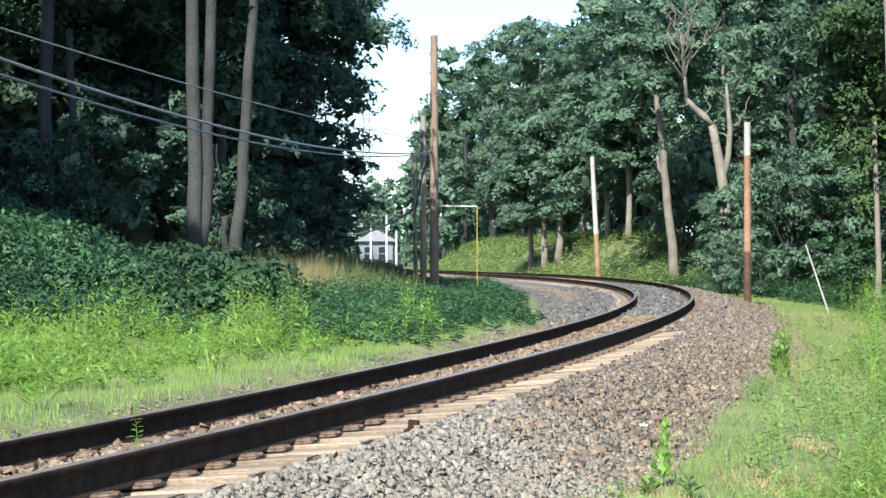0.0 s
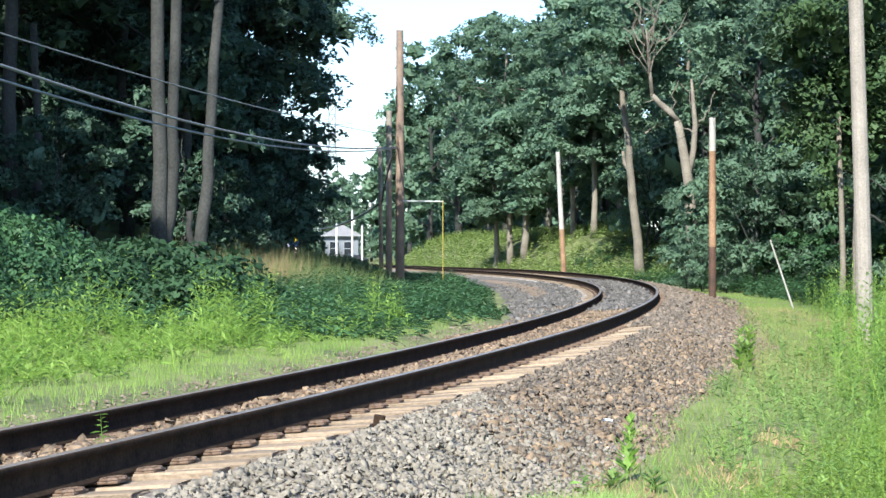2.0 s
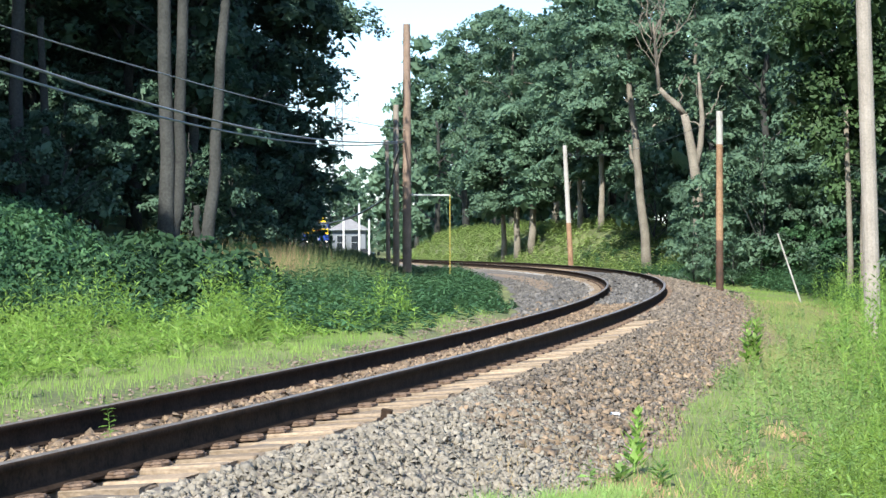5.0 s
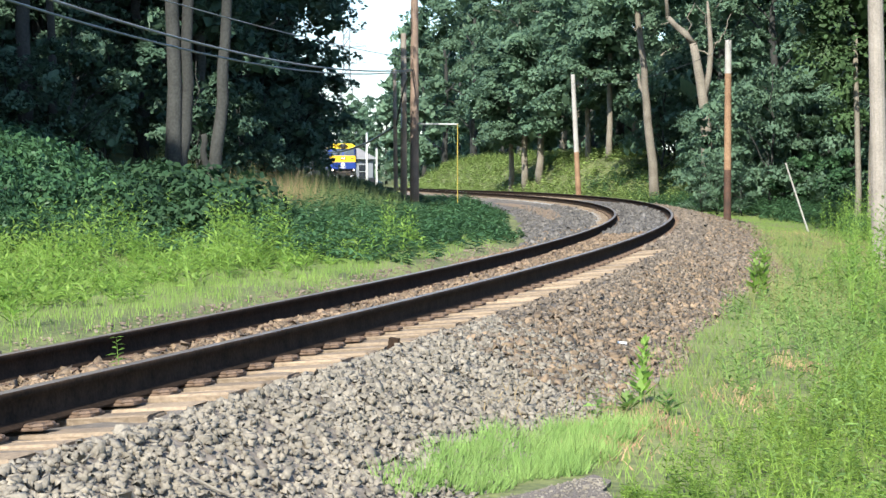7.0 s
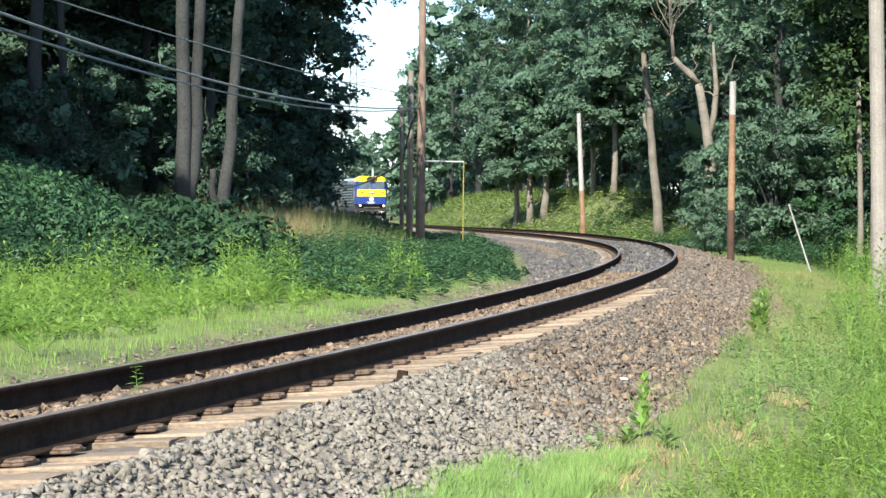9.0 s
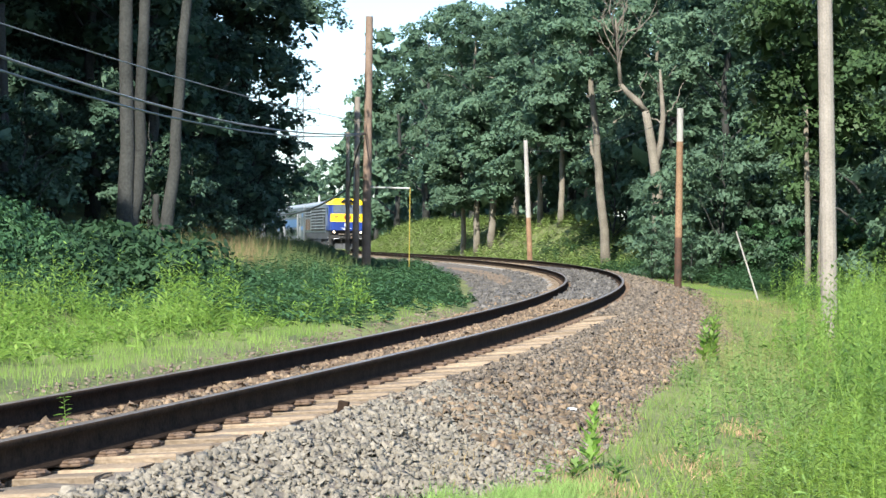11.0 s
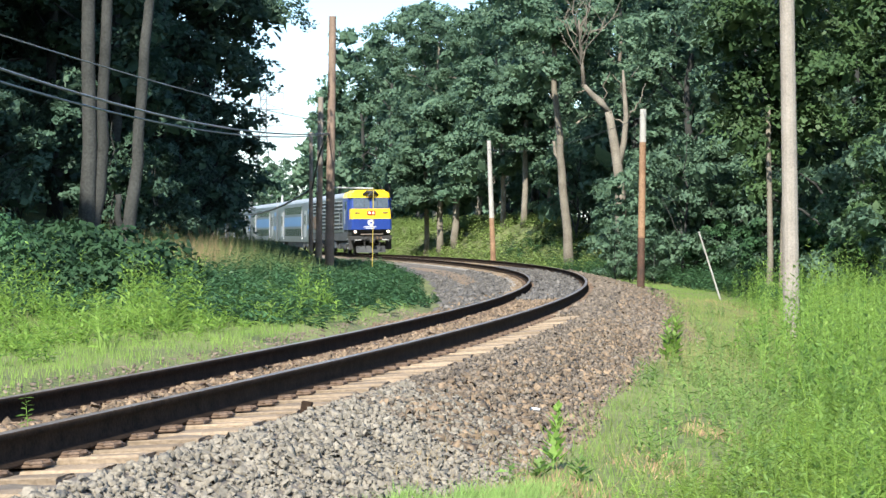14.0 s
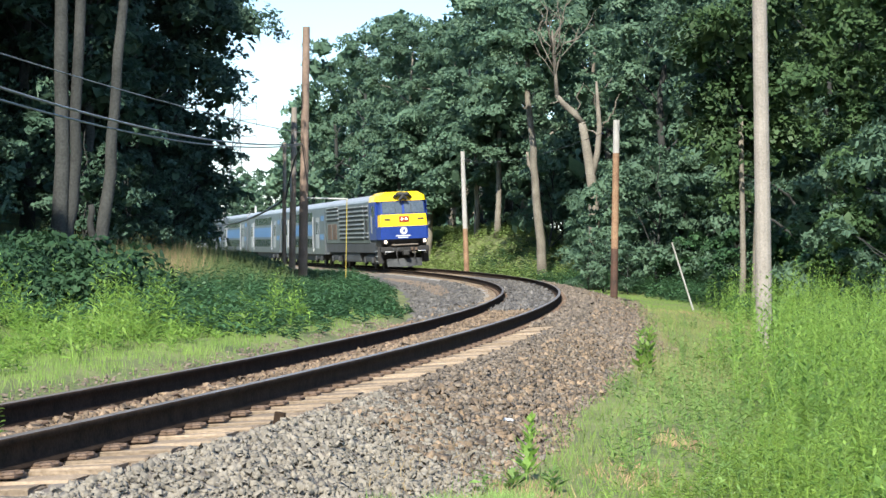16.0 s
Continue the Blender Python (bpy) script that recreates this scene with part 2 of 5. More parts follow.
ground = raw("ground", np.stack([GX.ravel(), GY.ravel(), ground_height(GX.ravel(), GY.ravel())], -1), grid_faces(len(gx), len(gy)), M_SOIL, smooth=True)
tagged(ground, "earth ground with short grass and weeds", "ground", kind="structure")

# ---- ballast bed ----
bed_d = np.array([-2.9, -2.35, -1.9, -1.45, -1.2, -0.8, -0.4, 0.0, 0.4, 0.8, 1.2, 1.45, 1.8, 2.1, 2.4, 2.7, 3.3])
bed_z = np.array([-0.62, -0.36, -0.29, -0.23, -0.22, -0.22, -0.23, -0.24, -0.23, -0.22, -0.22, -0.215, -0.34, -0.50, -0.64, -0.76, -1.05])
bs = np.arange(-38, 440, 0.5)
BS, BD = np.meshgrid(bs, np.arange(len(bed_d)), indexing="ij")
dd = bed_d[BD]


def bed_width(s, d):
    return 1 + 0.10 * np.sin(s * 0.35) + 0.06 * np.sin(s * 1.1 + 1) + 1.1 * ease(s, 33, 55) * (d < 0) + (0.35 * ease(s, 10, 26) + 0.7 * ease(s, 35, 60)) * (d > 0)


def bed_height(s, d):
    """Height of the ballast over the plane of the rail heads."""
    e = np.where(np.abs(d) > 1.5, np.sign(d) * (1.5 + (np.abs(d) - 1.5) / bed_width(s, d)), d)
    return np.interp(e, bed_d, bed_z)


wide = bed_width(BS, dd)
dd = np.where(np.abs(dd) > 1.5, np.sign(dd) * (1.5 + (np.abs(dd) - 1.5) * wide), dd)
bed = raw("ballast_bed", on_track(BS.ravel(), dd.ravel(), bed_z[BD].ravel() + 0.015 * np.sin(BS.ravel() * 5.1 + dd.ravel() * 7)),
          grid_faces(len(bed_d), len(bs)), M_BED, smooth=True)
tagged(bed, "grey and rust-stained crushed stone ballast bed", "ballast", kind="structure")

# pale fine stone swept along both sides of the curve
def pale_strip(s0, s1, d0, d1, mat=M_PALE_STONE, lift=0.0):
    s = np.arange(s0, s1, 0.5)
    u = np.linspace(0, 1, 6)
    A, B = np.meshgrid(s, u, indexing="ij")
    w = np.sin(np.pi * (A - s0) / (s1 - s0)) ** 0.4
    d = d0 + (d1 - d0) * (0.5 + (B - 0.5) * w) + 0.05 * np.sin(A * 1.9) * w
    z = bed_height(A, d) + 0.012 * np.sin(np.pi * B) + 0.016 + lift * np.sin(np.pi * (A - s0) / (s1 - s0)) ** 0.3
    ob = raw("pale_stone_strip", on_track(A.ravel(), d.ravel(), z.ravel()), grid_faces(6, len(s)), mat, smooth=True)
    return tagged(ob, "pale strip of fine stone along the rail", "ballast", kind="structure")


pale_strip(36, 104, -1.45, -1.10)
dark = pale_strip(33, 86, -0.70, 0.70, M_DARK_STONE, 0.05)
tagged(dark, "dark ballast filled in between the rails")
dark = pale_strip(28, 100, -3.9, -1.5, M_DARK_STONE, 0.01)
tagged(dark, "dark ballast on the inside of the curve")

brown = pale_strip(52, 92, -3.1, -2.2, M_STONE_RUST, 0.03)
tagged(brown, "reddish brown band of stones on the inside of the curve")

# ---- rails ----
RAIL_PROFILE = [(-0.075, -0.17), (-0.075, -0.158), (-0.012, -0.138), (-0.010, -0.045), (-0.036, -0.034), (-0.037, -0.006), (-0.030, 0.0),
                (0.030, 0.0), (0.037, -0.006), (0.036, -0.034), (0.010, -0.045), (0.012, -0.138), (0.075, -0.158), (0.075, -0.17)]
track = thing("railway_track", "single railway track on wooden ties, curving to the left", "railway track", kind="structure")


def rail(offset):
    s = np.concatenate([np.arange(-38, 130, 1.0), np.arange(130, 441, 5.0)])
    prof = np.array(RAIL_PROFILE)
    k = len(prof)
    A, B = np.meshgrid(s, np.arange(k), indexing="ij")
    v = on_track(A.ravel(), offset + prof[B.ravel(), 0], prof[B.ravel(), 1])
    v[:, 2] += (cant_at(A.ravel()) * (offset + 0.7525)) - cant_at(A.ravel()) * (offset + prof[B.ravel(), 0] + 0.7525)
    i = (np.arange(len(s) - 1)[:, None] * k + np.arange(k)[None, :])
    j = (np.arange(len(s) - 1)[:, None] * k + (np.arange(k)[None, :] + 1) % k)
    ob = raw("rail", v, np.stack([i, i + k, j + k, j], -1).reshape(-1, 4), [M_RAIL, M_RAILTOP], track, "dark rusty steel rail with a worn head")
    idx = np.zeros((len(s) - 1, k), dtype=np.int32)
    idx[:, 6] = 1
    ob.data.polygons.foreach_set("material_index", idx.ravel())
    return ob


rail(0.7525)
rail(-0.7525)


# ---- ties and plates ----
def ties():
    meshes = []
    for k in range(4):
        bm = box(-1.30, 1.30, -0.115, 0.115, -0.185, 0.0, 0.012)
        for v in bm.verts:
            v.co += Vector((random.uniform(-0.02, 0.02), random.uniform(-0.008, 0.008), random.uniform(-0.006, 0.004)))
        meshes.append(bm)
    data = []
    for bm in meshes:
        me = bpy.data.meshes.new("tie")
        bm.to_mesh(me)
        bm.free()
        me.materials.append(M_TIE)
        data.append(me)
    pm = bmesh.new()
    add_box(pm, -0.19, 0.19, -0.085, 0.085, 0.0, 0.016, 0.006)
    for px in (-0.13, 0.13):
        ring = [(px + 0.062 * math.cos(k * 0.7854), 0.082 * math.sin(k * 0.7854), 0.020) for k in range(9)]
        add_tube(pm, ring, [0.011] * 9, 5, caps=False)
        add_box(pm, px - 0.02, px + 0.02, -0.02, 0.02, 0.012, 0.028)
    plate = bpy.data.meshes.new("tie_plate")
    pm.to_mesh(plate)
    pm.free()
    plate.materials.append(M_PLATE)
    rest_v, rest_f, base = [], [], 0
    for i in range(560):
        s = -12 + i * 0.495 + random.uniform(-0.02, 0.02)
        p = on_track(s, 0.0, -0.19)
        th = float(np.interp(s, S_, TH_))
        m = Matrix.Translation(Vector(p.tolist())) @ Euler((0, -math.atan(float(cant_at(s))), -th + random.uniform(-0.012, 0.012))).to_matrix().to_4x4()
        if i < 260:
            ob = new("tie", data[i % 4])
            ob.parent = track
            ob.matrix_world = m @ Matrix.Translation((random.uniform(-0.05, 0.05), 0, random.uniform(-0.012, 0.006)))
            if i < 150:
                for d in (-0.7525, 0.7525):
                    pl = new("tie_plate", plate)
                    pl.parent = track
                    pl.matrix_world = m @ Matrix.Translation((d, 0, 0.002))
        else:
            for q in ((-1.3, -.115, -.18), (1.3, -.115, -.18), (1.3, .115, -.18), (-1.3, .115, -.18), (-1.3, -.115, 0), (1.3, -.115, 0), (1.3, .115, 0), (-1.3, .115, 0)):
                rest_v.append(m @ Vector(q))
            for f in ((4, 5, 6, 7), (0, 1, 5, 4), (1, 2, 6, 5), (2, 3, 7, 6), (3, 0, 4, 7)):
                rest_f.append([base + k for k in f])
            base += 8
    tagged(raw("far_ties", rest_v, rest_f, M_TIE, track), kind="stuff")


# ---- leaves: many small bent leaves as one mesh ----
def leaf_arrays(centres, normals, length, width, rng, droop=0.25):
    """Corners and triangles of rhombic leaves, folded along the middle."""
    n = len(centres)
    nrm = normals + rng.normal(0, 0.5, (n, 3))
    nrm /= np.linalg.norm(nrm, axis=1)[:, None] + 1e-9
    t = rng.normal(0, 1, (n, 3))
    t[:, 2] -= 0.4
    t -= nrm * (t * nrm).sum(1)[:, None]
    t /= np.linalg.norm(t, axis=1)[:, None] + 1e-9
    b = np.cross(nrm, t)
    L = (length * rng.uniform(0.6, 1.35, n))[:, None]
    W = (width * rng.uniform(0.6, 1.35, n))[:, None]
    v = np.stack([centres - t * L / 2, centres + b * W / 2 - nrm * W * droop, centres + t * L / 2 - nrm * L * 0.12, centres - b * W / 2 - nrm * W * droop], 1).reshape(-1, 3)
    i = np.arange(n)[:, None] * 4
    f = np.concatenate([i + np.array([[0, 2, 1]]), i + np.array([[0, 3, 2]])])
    return v, f


def clump_leaves(clumps, per_area, length, width, rng, hollow=0.75):
    """Leaves over the outer half of many ball-like clumps (x, y, z, r)."""
    cs, ns = [], []
    for x, y, z, r in clumps:
        n = max(6, int(per_area * r * r))
        u = rng.normal(0, 1, (n, 3))
        u /= np.linalg.norm(u, axis=1)[:, None]
        u[:, 2] = np.where(u[:, 2] < -0.3, -u[:, 2] * 0.7, u[:, 2])
        k = r * (hollow + (1.08 - hollow) * rng.random(n) ** 0.7)[:, None]
        cs.append(np.array([x, y, z]) + u * k * np.array([1.0, 1.0, 0.72]))
        ns.append(u + np.array([0, 0, 0.5]))
    ns = np.concatenate(ns)
    v, f = leaf_arrays(np.concatenate(cs), ns, length, width, rng)
    soft = ns + rng.normal(0, 0.22, ns.shape)
    return v, f, np.repeat(soft / np.linalg.norm(soft, axis=1)[:, None], 4, axis=0)


def limb_path(a, b, rng, n=5, wob=0.12):
    a, b = np.array(a, float), np.array(b, float)
    L = np.linalg.norm(b - a)
    pts = []
    for i in range(n + 1):
        t = i / n
        p = a + (b - a) * t + np.array([0, 0, 0.12 * L * math.sin(math.pi * t)])
        if 0 < i < n:
            p = p + rng.normal(0, wob * L / n, 3)
        pts.append(tuple(p))
    return pts


def spray_crown(lobes, sprays, leaves, leaf, rng, core=0.0):
    """Foliage in flat sprays over the upper side of uneven lobes (x, y, z, r), with a loose core of larger leaves inside."""
    lobes = np.asarray(lobes, float)
    q = np.repeat(lobes, sprays, axis=0)
    n = len(q)
    u = rng.normal(0, 1, (n, 3))
    u /= np.linalg.norm(u, axis=1)[:, None]
    u[:, 2] = np.where(u[:, 2] < -0.25, -u[:, 2], u[:, 2])
    centre = q[:, :3] + u * (q[:, 3] * rng.uniform(0.55, 1.05, n))[:, None] * np.array([1.0, 1.0, 0.68])
    nrm = u * np.array([0.55, 0.55, 0.3]) + np.array([0, 0, 0.75]) + rng.normal(0, 0.14, (n, 3))
    nrm /= np.linalg.norm(nrm, axis=1)[:, None]
    e1 = np.cross(nrm, rng.normal(0, 1, (n, 3)))
    e1 /= np.linalg.norm(e1, axis=1)[:, None]
    e2 = np.cross(nrm, e1)
    size = q[:, 3] * rng.uniform(0.34, 0.62, n)
    k = n * leaves
    i = np.repeat(np.arange(n), leaves)
    rad, ang = np.sqrt(rng.random(k)), rng.uniform(0, 6.2832, k)
    wide = rng.uniform(0.55, 0.8, n)[i]
    c = centre[i] + e1[i] * (rad * np.cos(ang) * size[i])[:, None] + e2[i] * (rad * np.sin(ang) * wide * size[i])[:, None]
    c += nrm[i] * (rng.normal(0, 0.10, k) - 0.30 * rad ** 2)[:, None] * size[i][:, None]
    soft = nrm[i] + 0.45 * u[i] + rng.normal(0, 0.22, (k, 3))
    v, f = leaf_arrays(c, nrm[i], leaf, leaf * 0.62, rng)
    m = int(core * len(lobes))
    if m:
        j = rng.integers(0, len(lobes), m)
        w = rng.normal(0, 1, (m, 3))
        w /= np.linalg.norm(w, axis=1)[:, None]
        cc = lobes[j, :3] + w * (lobes[j, 3] * rng.uniform(0.1, 0.6, m))[:, None]
        cv, cf = leaf_arrays(cc, w, leaf * 2.8, leaf * 1.9, rng)
        f = np.concatenate([f, cf + len(v)])
        v = np.concatenate([v, cv])
        soft = np.concatenate([soft, w])
    return v, f, np.repeat(soft / np.linalg.norm(soft, axis=1)[:, None], 4, axis=0)


def tree(height, radius, bare, seed, leaf, bark, trunk_r=0.28, leaf_size=0.24, lobes_n=38, sprays=15, leaves=27, lean=0.0, label="tall broadleaf tree in full summer leaf", name="tree", fill=0.345, core=26):
    """A broadleaf tree at the origin: tapered trunk with limbs, and a crown of small leaves in sprays on uneven lobes."""
    rng = np.random.default_rng(seed)
    t = thing(name, label, "tree" if name == "tree" else "sapling")
    bm = bmesh.new()
    n = 9
    tp = [(lean * (i / n) ** 1.3 * height + (rng.normal(0, 0.10) if i else 0), rng.normal(0, 0.10) if i else 0, height * 0.86 * i / n - (0.3 if i == 0 else 0)) for i in range(n + 1)]
    tr = [trunk_r * (1.35 if i == 0 else 1 - 0.80 * i / n) for i in range(n + 1)]
    add_tube(bm, tp, tr, 9)
    zs, xs = [q[2] for q in tp], [q[0] for q in tp]
    lobes = []
    ch = height - bare
    for i in range(lobes_n):
        a = 2.4 * i + rng.uniform(-0.5, 0.5)
        h = min(0.98, (i + rng.random()) / lobes_n)
        prof = math.sqrt(max(0.10, 1 - (1.15 * h - 0.30) ** 2))
        rr = radius * prof * rng.uniform(0.42, 1.0)
        lobes.append((np.interp(bare + h * ch, zs, xs) + rr * math.cos(a), rr * math.sin(a), bare + 0.6 + h * (ch - 1.6), rng.uniform(0.65, 1.25) * radius * fill))
    for i in range(10):
        c = lobes[i * 3 % len(lobes)]
        z0 = max(bare * 0.8, min(c[2] - 1.0, height * 0.72) - rng.uniform(0.3, 2.0))
        r0 = trunk_r * (1 - 0.8 * z0 / (height * 0.86)) * 0.5
        part("limb", tube(limb_path((np.interp(z0, zs, xs), 0, z0), c[:3], rng), [r0 * (1 - 0.15 * j) for j in range(6)], 5), bark, t, smooth=True)
    part("trunk", bm, bark, t, smooth=True)
    v, f, soft = spray_crown(lobes, sprays, leaves, leaf_size, rng, core)
    raw("crown", v, f, leaf, t, normals=soft)
    return t


def plant(t, x, y, size=1.0, turn=None, sink=0.05):
    """A copy of a thing on the ground at x, y."""
    a = random.uniform(0, 2 * math.pi) if turn is None else turn
    return copy_thing(t, Matrix.LocRotScale((x, y, ground_z(x, y) - sink), Euler((0, 0, a)), (size, size, size * random.uniform(0.94, 1.06))))


def discard(things):
    for t in things:
        for o in list(t.children_recursive) + [t]:
            bpy.data.objects.remove(o)


def forked_tree(x, y, stems, bark, crown_z, crown_r, seed, label, leaf, lean_leaf=0.19):
    """A tree whose stems are given as (points over its foot, foot radius, top radius), with a high crown."""
    rng = np.random.default_rng(seed)
    t = thing("tree", label, "tree", at=pose(x, y, ground_z(x, y) - 0.1))
    tops = []
    for pts, r0, r1 in stems:
        fine = []
        for i in range(len(pts) - 1):
            for k in range(3):
                fine.append(tuple(Vector(pts[i]).lerp(Vector(pts[i + 1]), k / 3) + Vector(rng.normal(0, r0 * 0.12, 3)) * (1 if i + k else 0)))
        fine.append(pts[-1])
        part("trunk", tube(fine, [r0 + (r1 - r0) * (i / (len(fine) - 1)) ** 0.8 for i in range(len(fine))], 10), bark, t, smooth=True)
        tops.append(pts[-1])
    if crown_r:
        lobes = []
        for i in range(26):
            tx = tops[i % len(tops)]
            a, rr = 2.4 * i, crown_r * math.sqrt((i + rng.random()) / 26)
            lobes.append((tx[0] + rr * math.cos(a), tx[1] + rr * math.sin(a), crown_z + rng.uniform(0, 7), rng.uniform(0.9, 1.6)))
        v, f, soft = spray_crown(lobes, 14, 30, lean_leaf, rng, 22)
        raw("crown", v, f, leaf, t, normals=soft)
    return t


def far_woods():
    """Closed woods behind the first trees, as one mass of foliage."""
    rng = np.random.default_rng(61)
    for path, hi in (([(-70, 40), (-42, 90), (-34, 140), (-36, 230), (-44, 330)], 13), ([(60, 40), (38, 90), (34, 140), (22, 190), (6, 260), (0, 330)], 13), ([(-90, 430), (-20, 450), (50, 420)], 15)):
        cl = []
        for (x0, y0), (x1, y1) in zip(path, path[1:]):
            n = int(math.hypot(x1 - x0, y1 - y0) / 2.6)
            for i in range(n):
                t = i / n
                for k in range(3):
                    x, y = x0 + (x1 - x0) * t + rng.normal(0, 2.5), y0 + (y1 - y0) * t + rng.normal(0, 2.5)
                    cl.append((x, y, (0.4 + 0.42 * k * hi / 2.4 + rng.uniform(-1, 1.5)), rng.uniform(1.8, 3.4)))
        v, f, soft = clump_leaves(cl, 7, 1.0, 0.65, rng, 0.6)
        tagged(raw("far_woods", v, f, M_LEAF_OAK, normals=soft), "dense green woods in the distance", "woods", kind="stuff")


def woods():
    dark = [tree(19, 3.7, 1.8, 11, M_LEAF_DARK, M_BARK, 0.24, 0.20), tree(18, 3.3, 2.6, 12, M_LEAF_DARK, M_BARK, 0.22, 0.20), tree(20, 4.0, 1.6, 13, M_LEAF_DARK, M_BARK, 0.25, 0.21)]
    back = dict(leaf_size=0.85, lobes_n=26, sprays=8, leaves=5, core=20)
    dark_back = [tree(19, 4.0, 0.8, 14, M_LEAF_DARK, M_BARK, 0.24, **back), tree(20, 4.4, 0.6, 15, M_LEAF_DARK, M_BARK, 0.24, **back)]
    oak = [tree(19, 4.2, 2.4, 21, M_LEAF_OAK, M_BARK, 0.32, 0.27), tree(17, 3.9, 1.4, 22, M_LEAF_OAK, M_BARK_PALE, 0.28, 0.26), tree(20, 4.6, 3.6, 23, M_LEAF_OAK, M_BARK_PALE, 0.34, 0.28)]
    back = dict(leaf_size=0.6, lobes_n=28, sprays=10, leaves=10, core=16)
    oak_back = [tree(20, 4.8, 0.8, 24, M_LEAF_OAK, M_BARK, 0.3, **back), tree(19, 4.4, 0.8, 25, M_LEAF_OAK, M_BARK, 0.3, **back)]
    sap = dict(lobes_n=15, sprays=11, leaves=24, label="leafy young tree in the understorey", name="sapling", fill=0.42, core=14)
    small = [tree(7.5, 2.3, 0.3, 31, M_LEAF_OAK, M_BARK, 0.08, 0.22, **sap), tree(6, 2.0, 0.2, 32, M_LEAF_DARK, M_BARK, 0.07, 0.19, **sap), tree(5, 2.1, 0.1, 33, M_LEAF_BUSH, M_BARK, 0.06, 0.20, **sap)]
    rng = random.Random(5)

    def put(kinds, places, jitter, lo, hi):
        for x, y in places:
            plant(rng.choice(kinds), x + rng.uniform(-jitter, jitter), y + rng.uniform(-jitter, jitter), rng.uniform(lo, hi))

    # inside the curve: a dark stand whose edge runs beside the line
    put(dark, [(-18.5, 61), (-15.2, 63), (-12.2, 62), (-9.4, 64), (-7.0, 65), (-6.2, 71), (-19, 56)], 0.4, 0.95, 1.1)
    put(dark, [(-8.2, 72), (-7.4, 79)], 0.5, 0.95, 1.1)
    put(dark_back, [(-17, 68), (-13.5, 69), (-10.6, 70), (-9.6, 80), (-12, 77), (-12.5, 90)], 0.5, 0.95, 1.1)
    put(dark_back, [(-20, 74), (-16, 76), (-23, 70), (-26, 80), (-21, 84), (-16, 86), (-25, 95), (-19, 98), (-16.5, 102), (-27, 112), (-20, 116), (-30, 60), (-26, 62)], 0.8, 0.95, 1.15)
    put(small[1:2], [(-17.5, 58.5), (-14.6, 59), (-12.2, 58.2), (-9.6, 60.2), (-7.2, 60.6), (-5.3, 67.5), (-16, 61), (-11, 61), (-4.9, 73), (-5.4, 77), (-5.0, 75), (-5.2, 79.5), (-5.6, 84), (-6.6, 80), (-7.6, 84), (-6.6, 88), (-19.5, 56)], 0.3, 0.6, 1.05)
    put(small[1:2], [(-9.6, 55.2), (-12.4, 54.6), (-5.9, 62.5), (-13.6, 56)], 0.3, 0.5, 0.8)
    # outside the curve
    st = [on_track(s, d) for s, d in ((66, 13.5), (74, 15.5), (81, 12.8), (88, 15), (95, 13), (102, 15.5), (109, 14), (117, 15), (124, 12.8), (132, 13.5), (140, 11.6), (148, 12.5), (157, 11), (167, 11.5), (178, 10.5), (60, 15.5))]
    put(oak, [(float(p[0]), float(p[1])) for p in st], 0.5, 0.92, 1.1)
    st = [on_track(s, d) for s, d in ((70, 20), (80, 20), (90, 21), (100, 21), (110, 21), (120, 20), (131, 19), (143, 18), (156, 17), (170, 16), (186, 15), (204, 13), (224, 11), (190, 10), (210, 9.5), (246, 14), (270, 17),
                                              (95, 27), (112, 27), (130, 26), (150, 25), (175, 23), (60, 22), (52, 18), (64, 27), (80, 28), (46, 24), (232, 20), (255, 26), (290, 28))]
    put(oak_back, [(float(p[0]), float(p[1])) for p in st], 0.6, 0.92, 1.12)
    st = [on_track(s, d) for s, d in ((58, 11.5), (64, 11), (69, 10.4), (74, 11.2), (79, 10.4), (84, 11.5), (89, 10.4), (94, 11), (99, 10.6), (105, 11.5), (111, 11), (55, 13.5), (70, 13.4), (85, 13), (100, 13.2), (80, 6.8), (77, 8.2), (83, 8.2))]
    put(small[:1], [(float(p[0]), float(p[1])) for p in st], 0.5, 0.7, 1.1)
    st = [on_track(s, d) for s, d in ((47, 10), (51, 11), (44, 11.5), (56, 10.6), (41, 10), (38, 11), (61, 10), (67, 9.6), (76, 9.8))]
    put(small[2:], [(float(p[0]), float(p[1])) for p in st], 0.4, 0.55, 0.95)
    put(small[:1], [(16, 130), (17.5, 138), (14.6, 127)], 0.3, 0.9, 1.1)
    put(oak_back, [(20.3, 120)], 0.2, 0.95, 1.0)
    put(small[:1], [(11.6, 82), (12.5, 84.5), (13.3, 83)], 0.1, 0.34, 0.44)
    # nearer trees at the edge of the grass
    maple = [tree(16, 3.6, 0.8, 51, M_LEAF_MAPLE, M_BARK, 0.2, 0.19, leaves=40), tree(14, 3.2, 0.6, 52, M_LEAF_MAPLE, M_BARK, 0.18, 0.18, leaves=40)]
    put(maple, [(18.2, 61), (16.6, 52), (19.6, 55), (21, 49), (18.6, 70)], 0.3, 0.9, 1.05)
    put(small[:1], [(14.4, 47), (16.5, 44.5), (15.2, 56)], 0.3, 0.7, 0.9)
    # unseen trees added left of the view, only to shade the stand and bank
    put(dark_back, [(-15.5, 34), (-17, 38), (-16.3, 43.5), (-20.5, 44.5), (-22, 38), (-24, 46), (-27, 34), (-28, 52)], 0.5, 0.95, 1.1)
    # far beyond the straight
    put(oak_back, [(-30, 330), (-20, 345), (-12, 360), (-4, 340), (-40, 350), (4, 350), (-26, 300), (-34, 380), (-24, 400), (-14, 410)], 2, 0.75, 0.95)
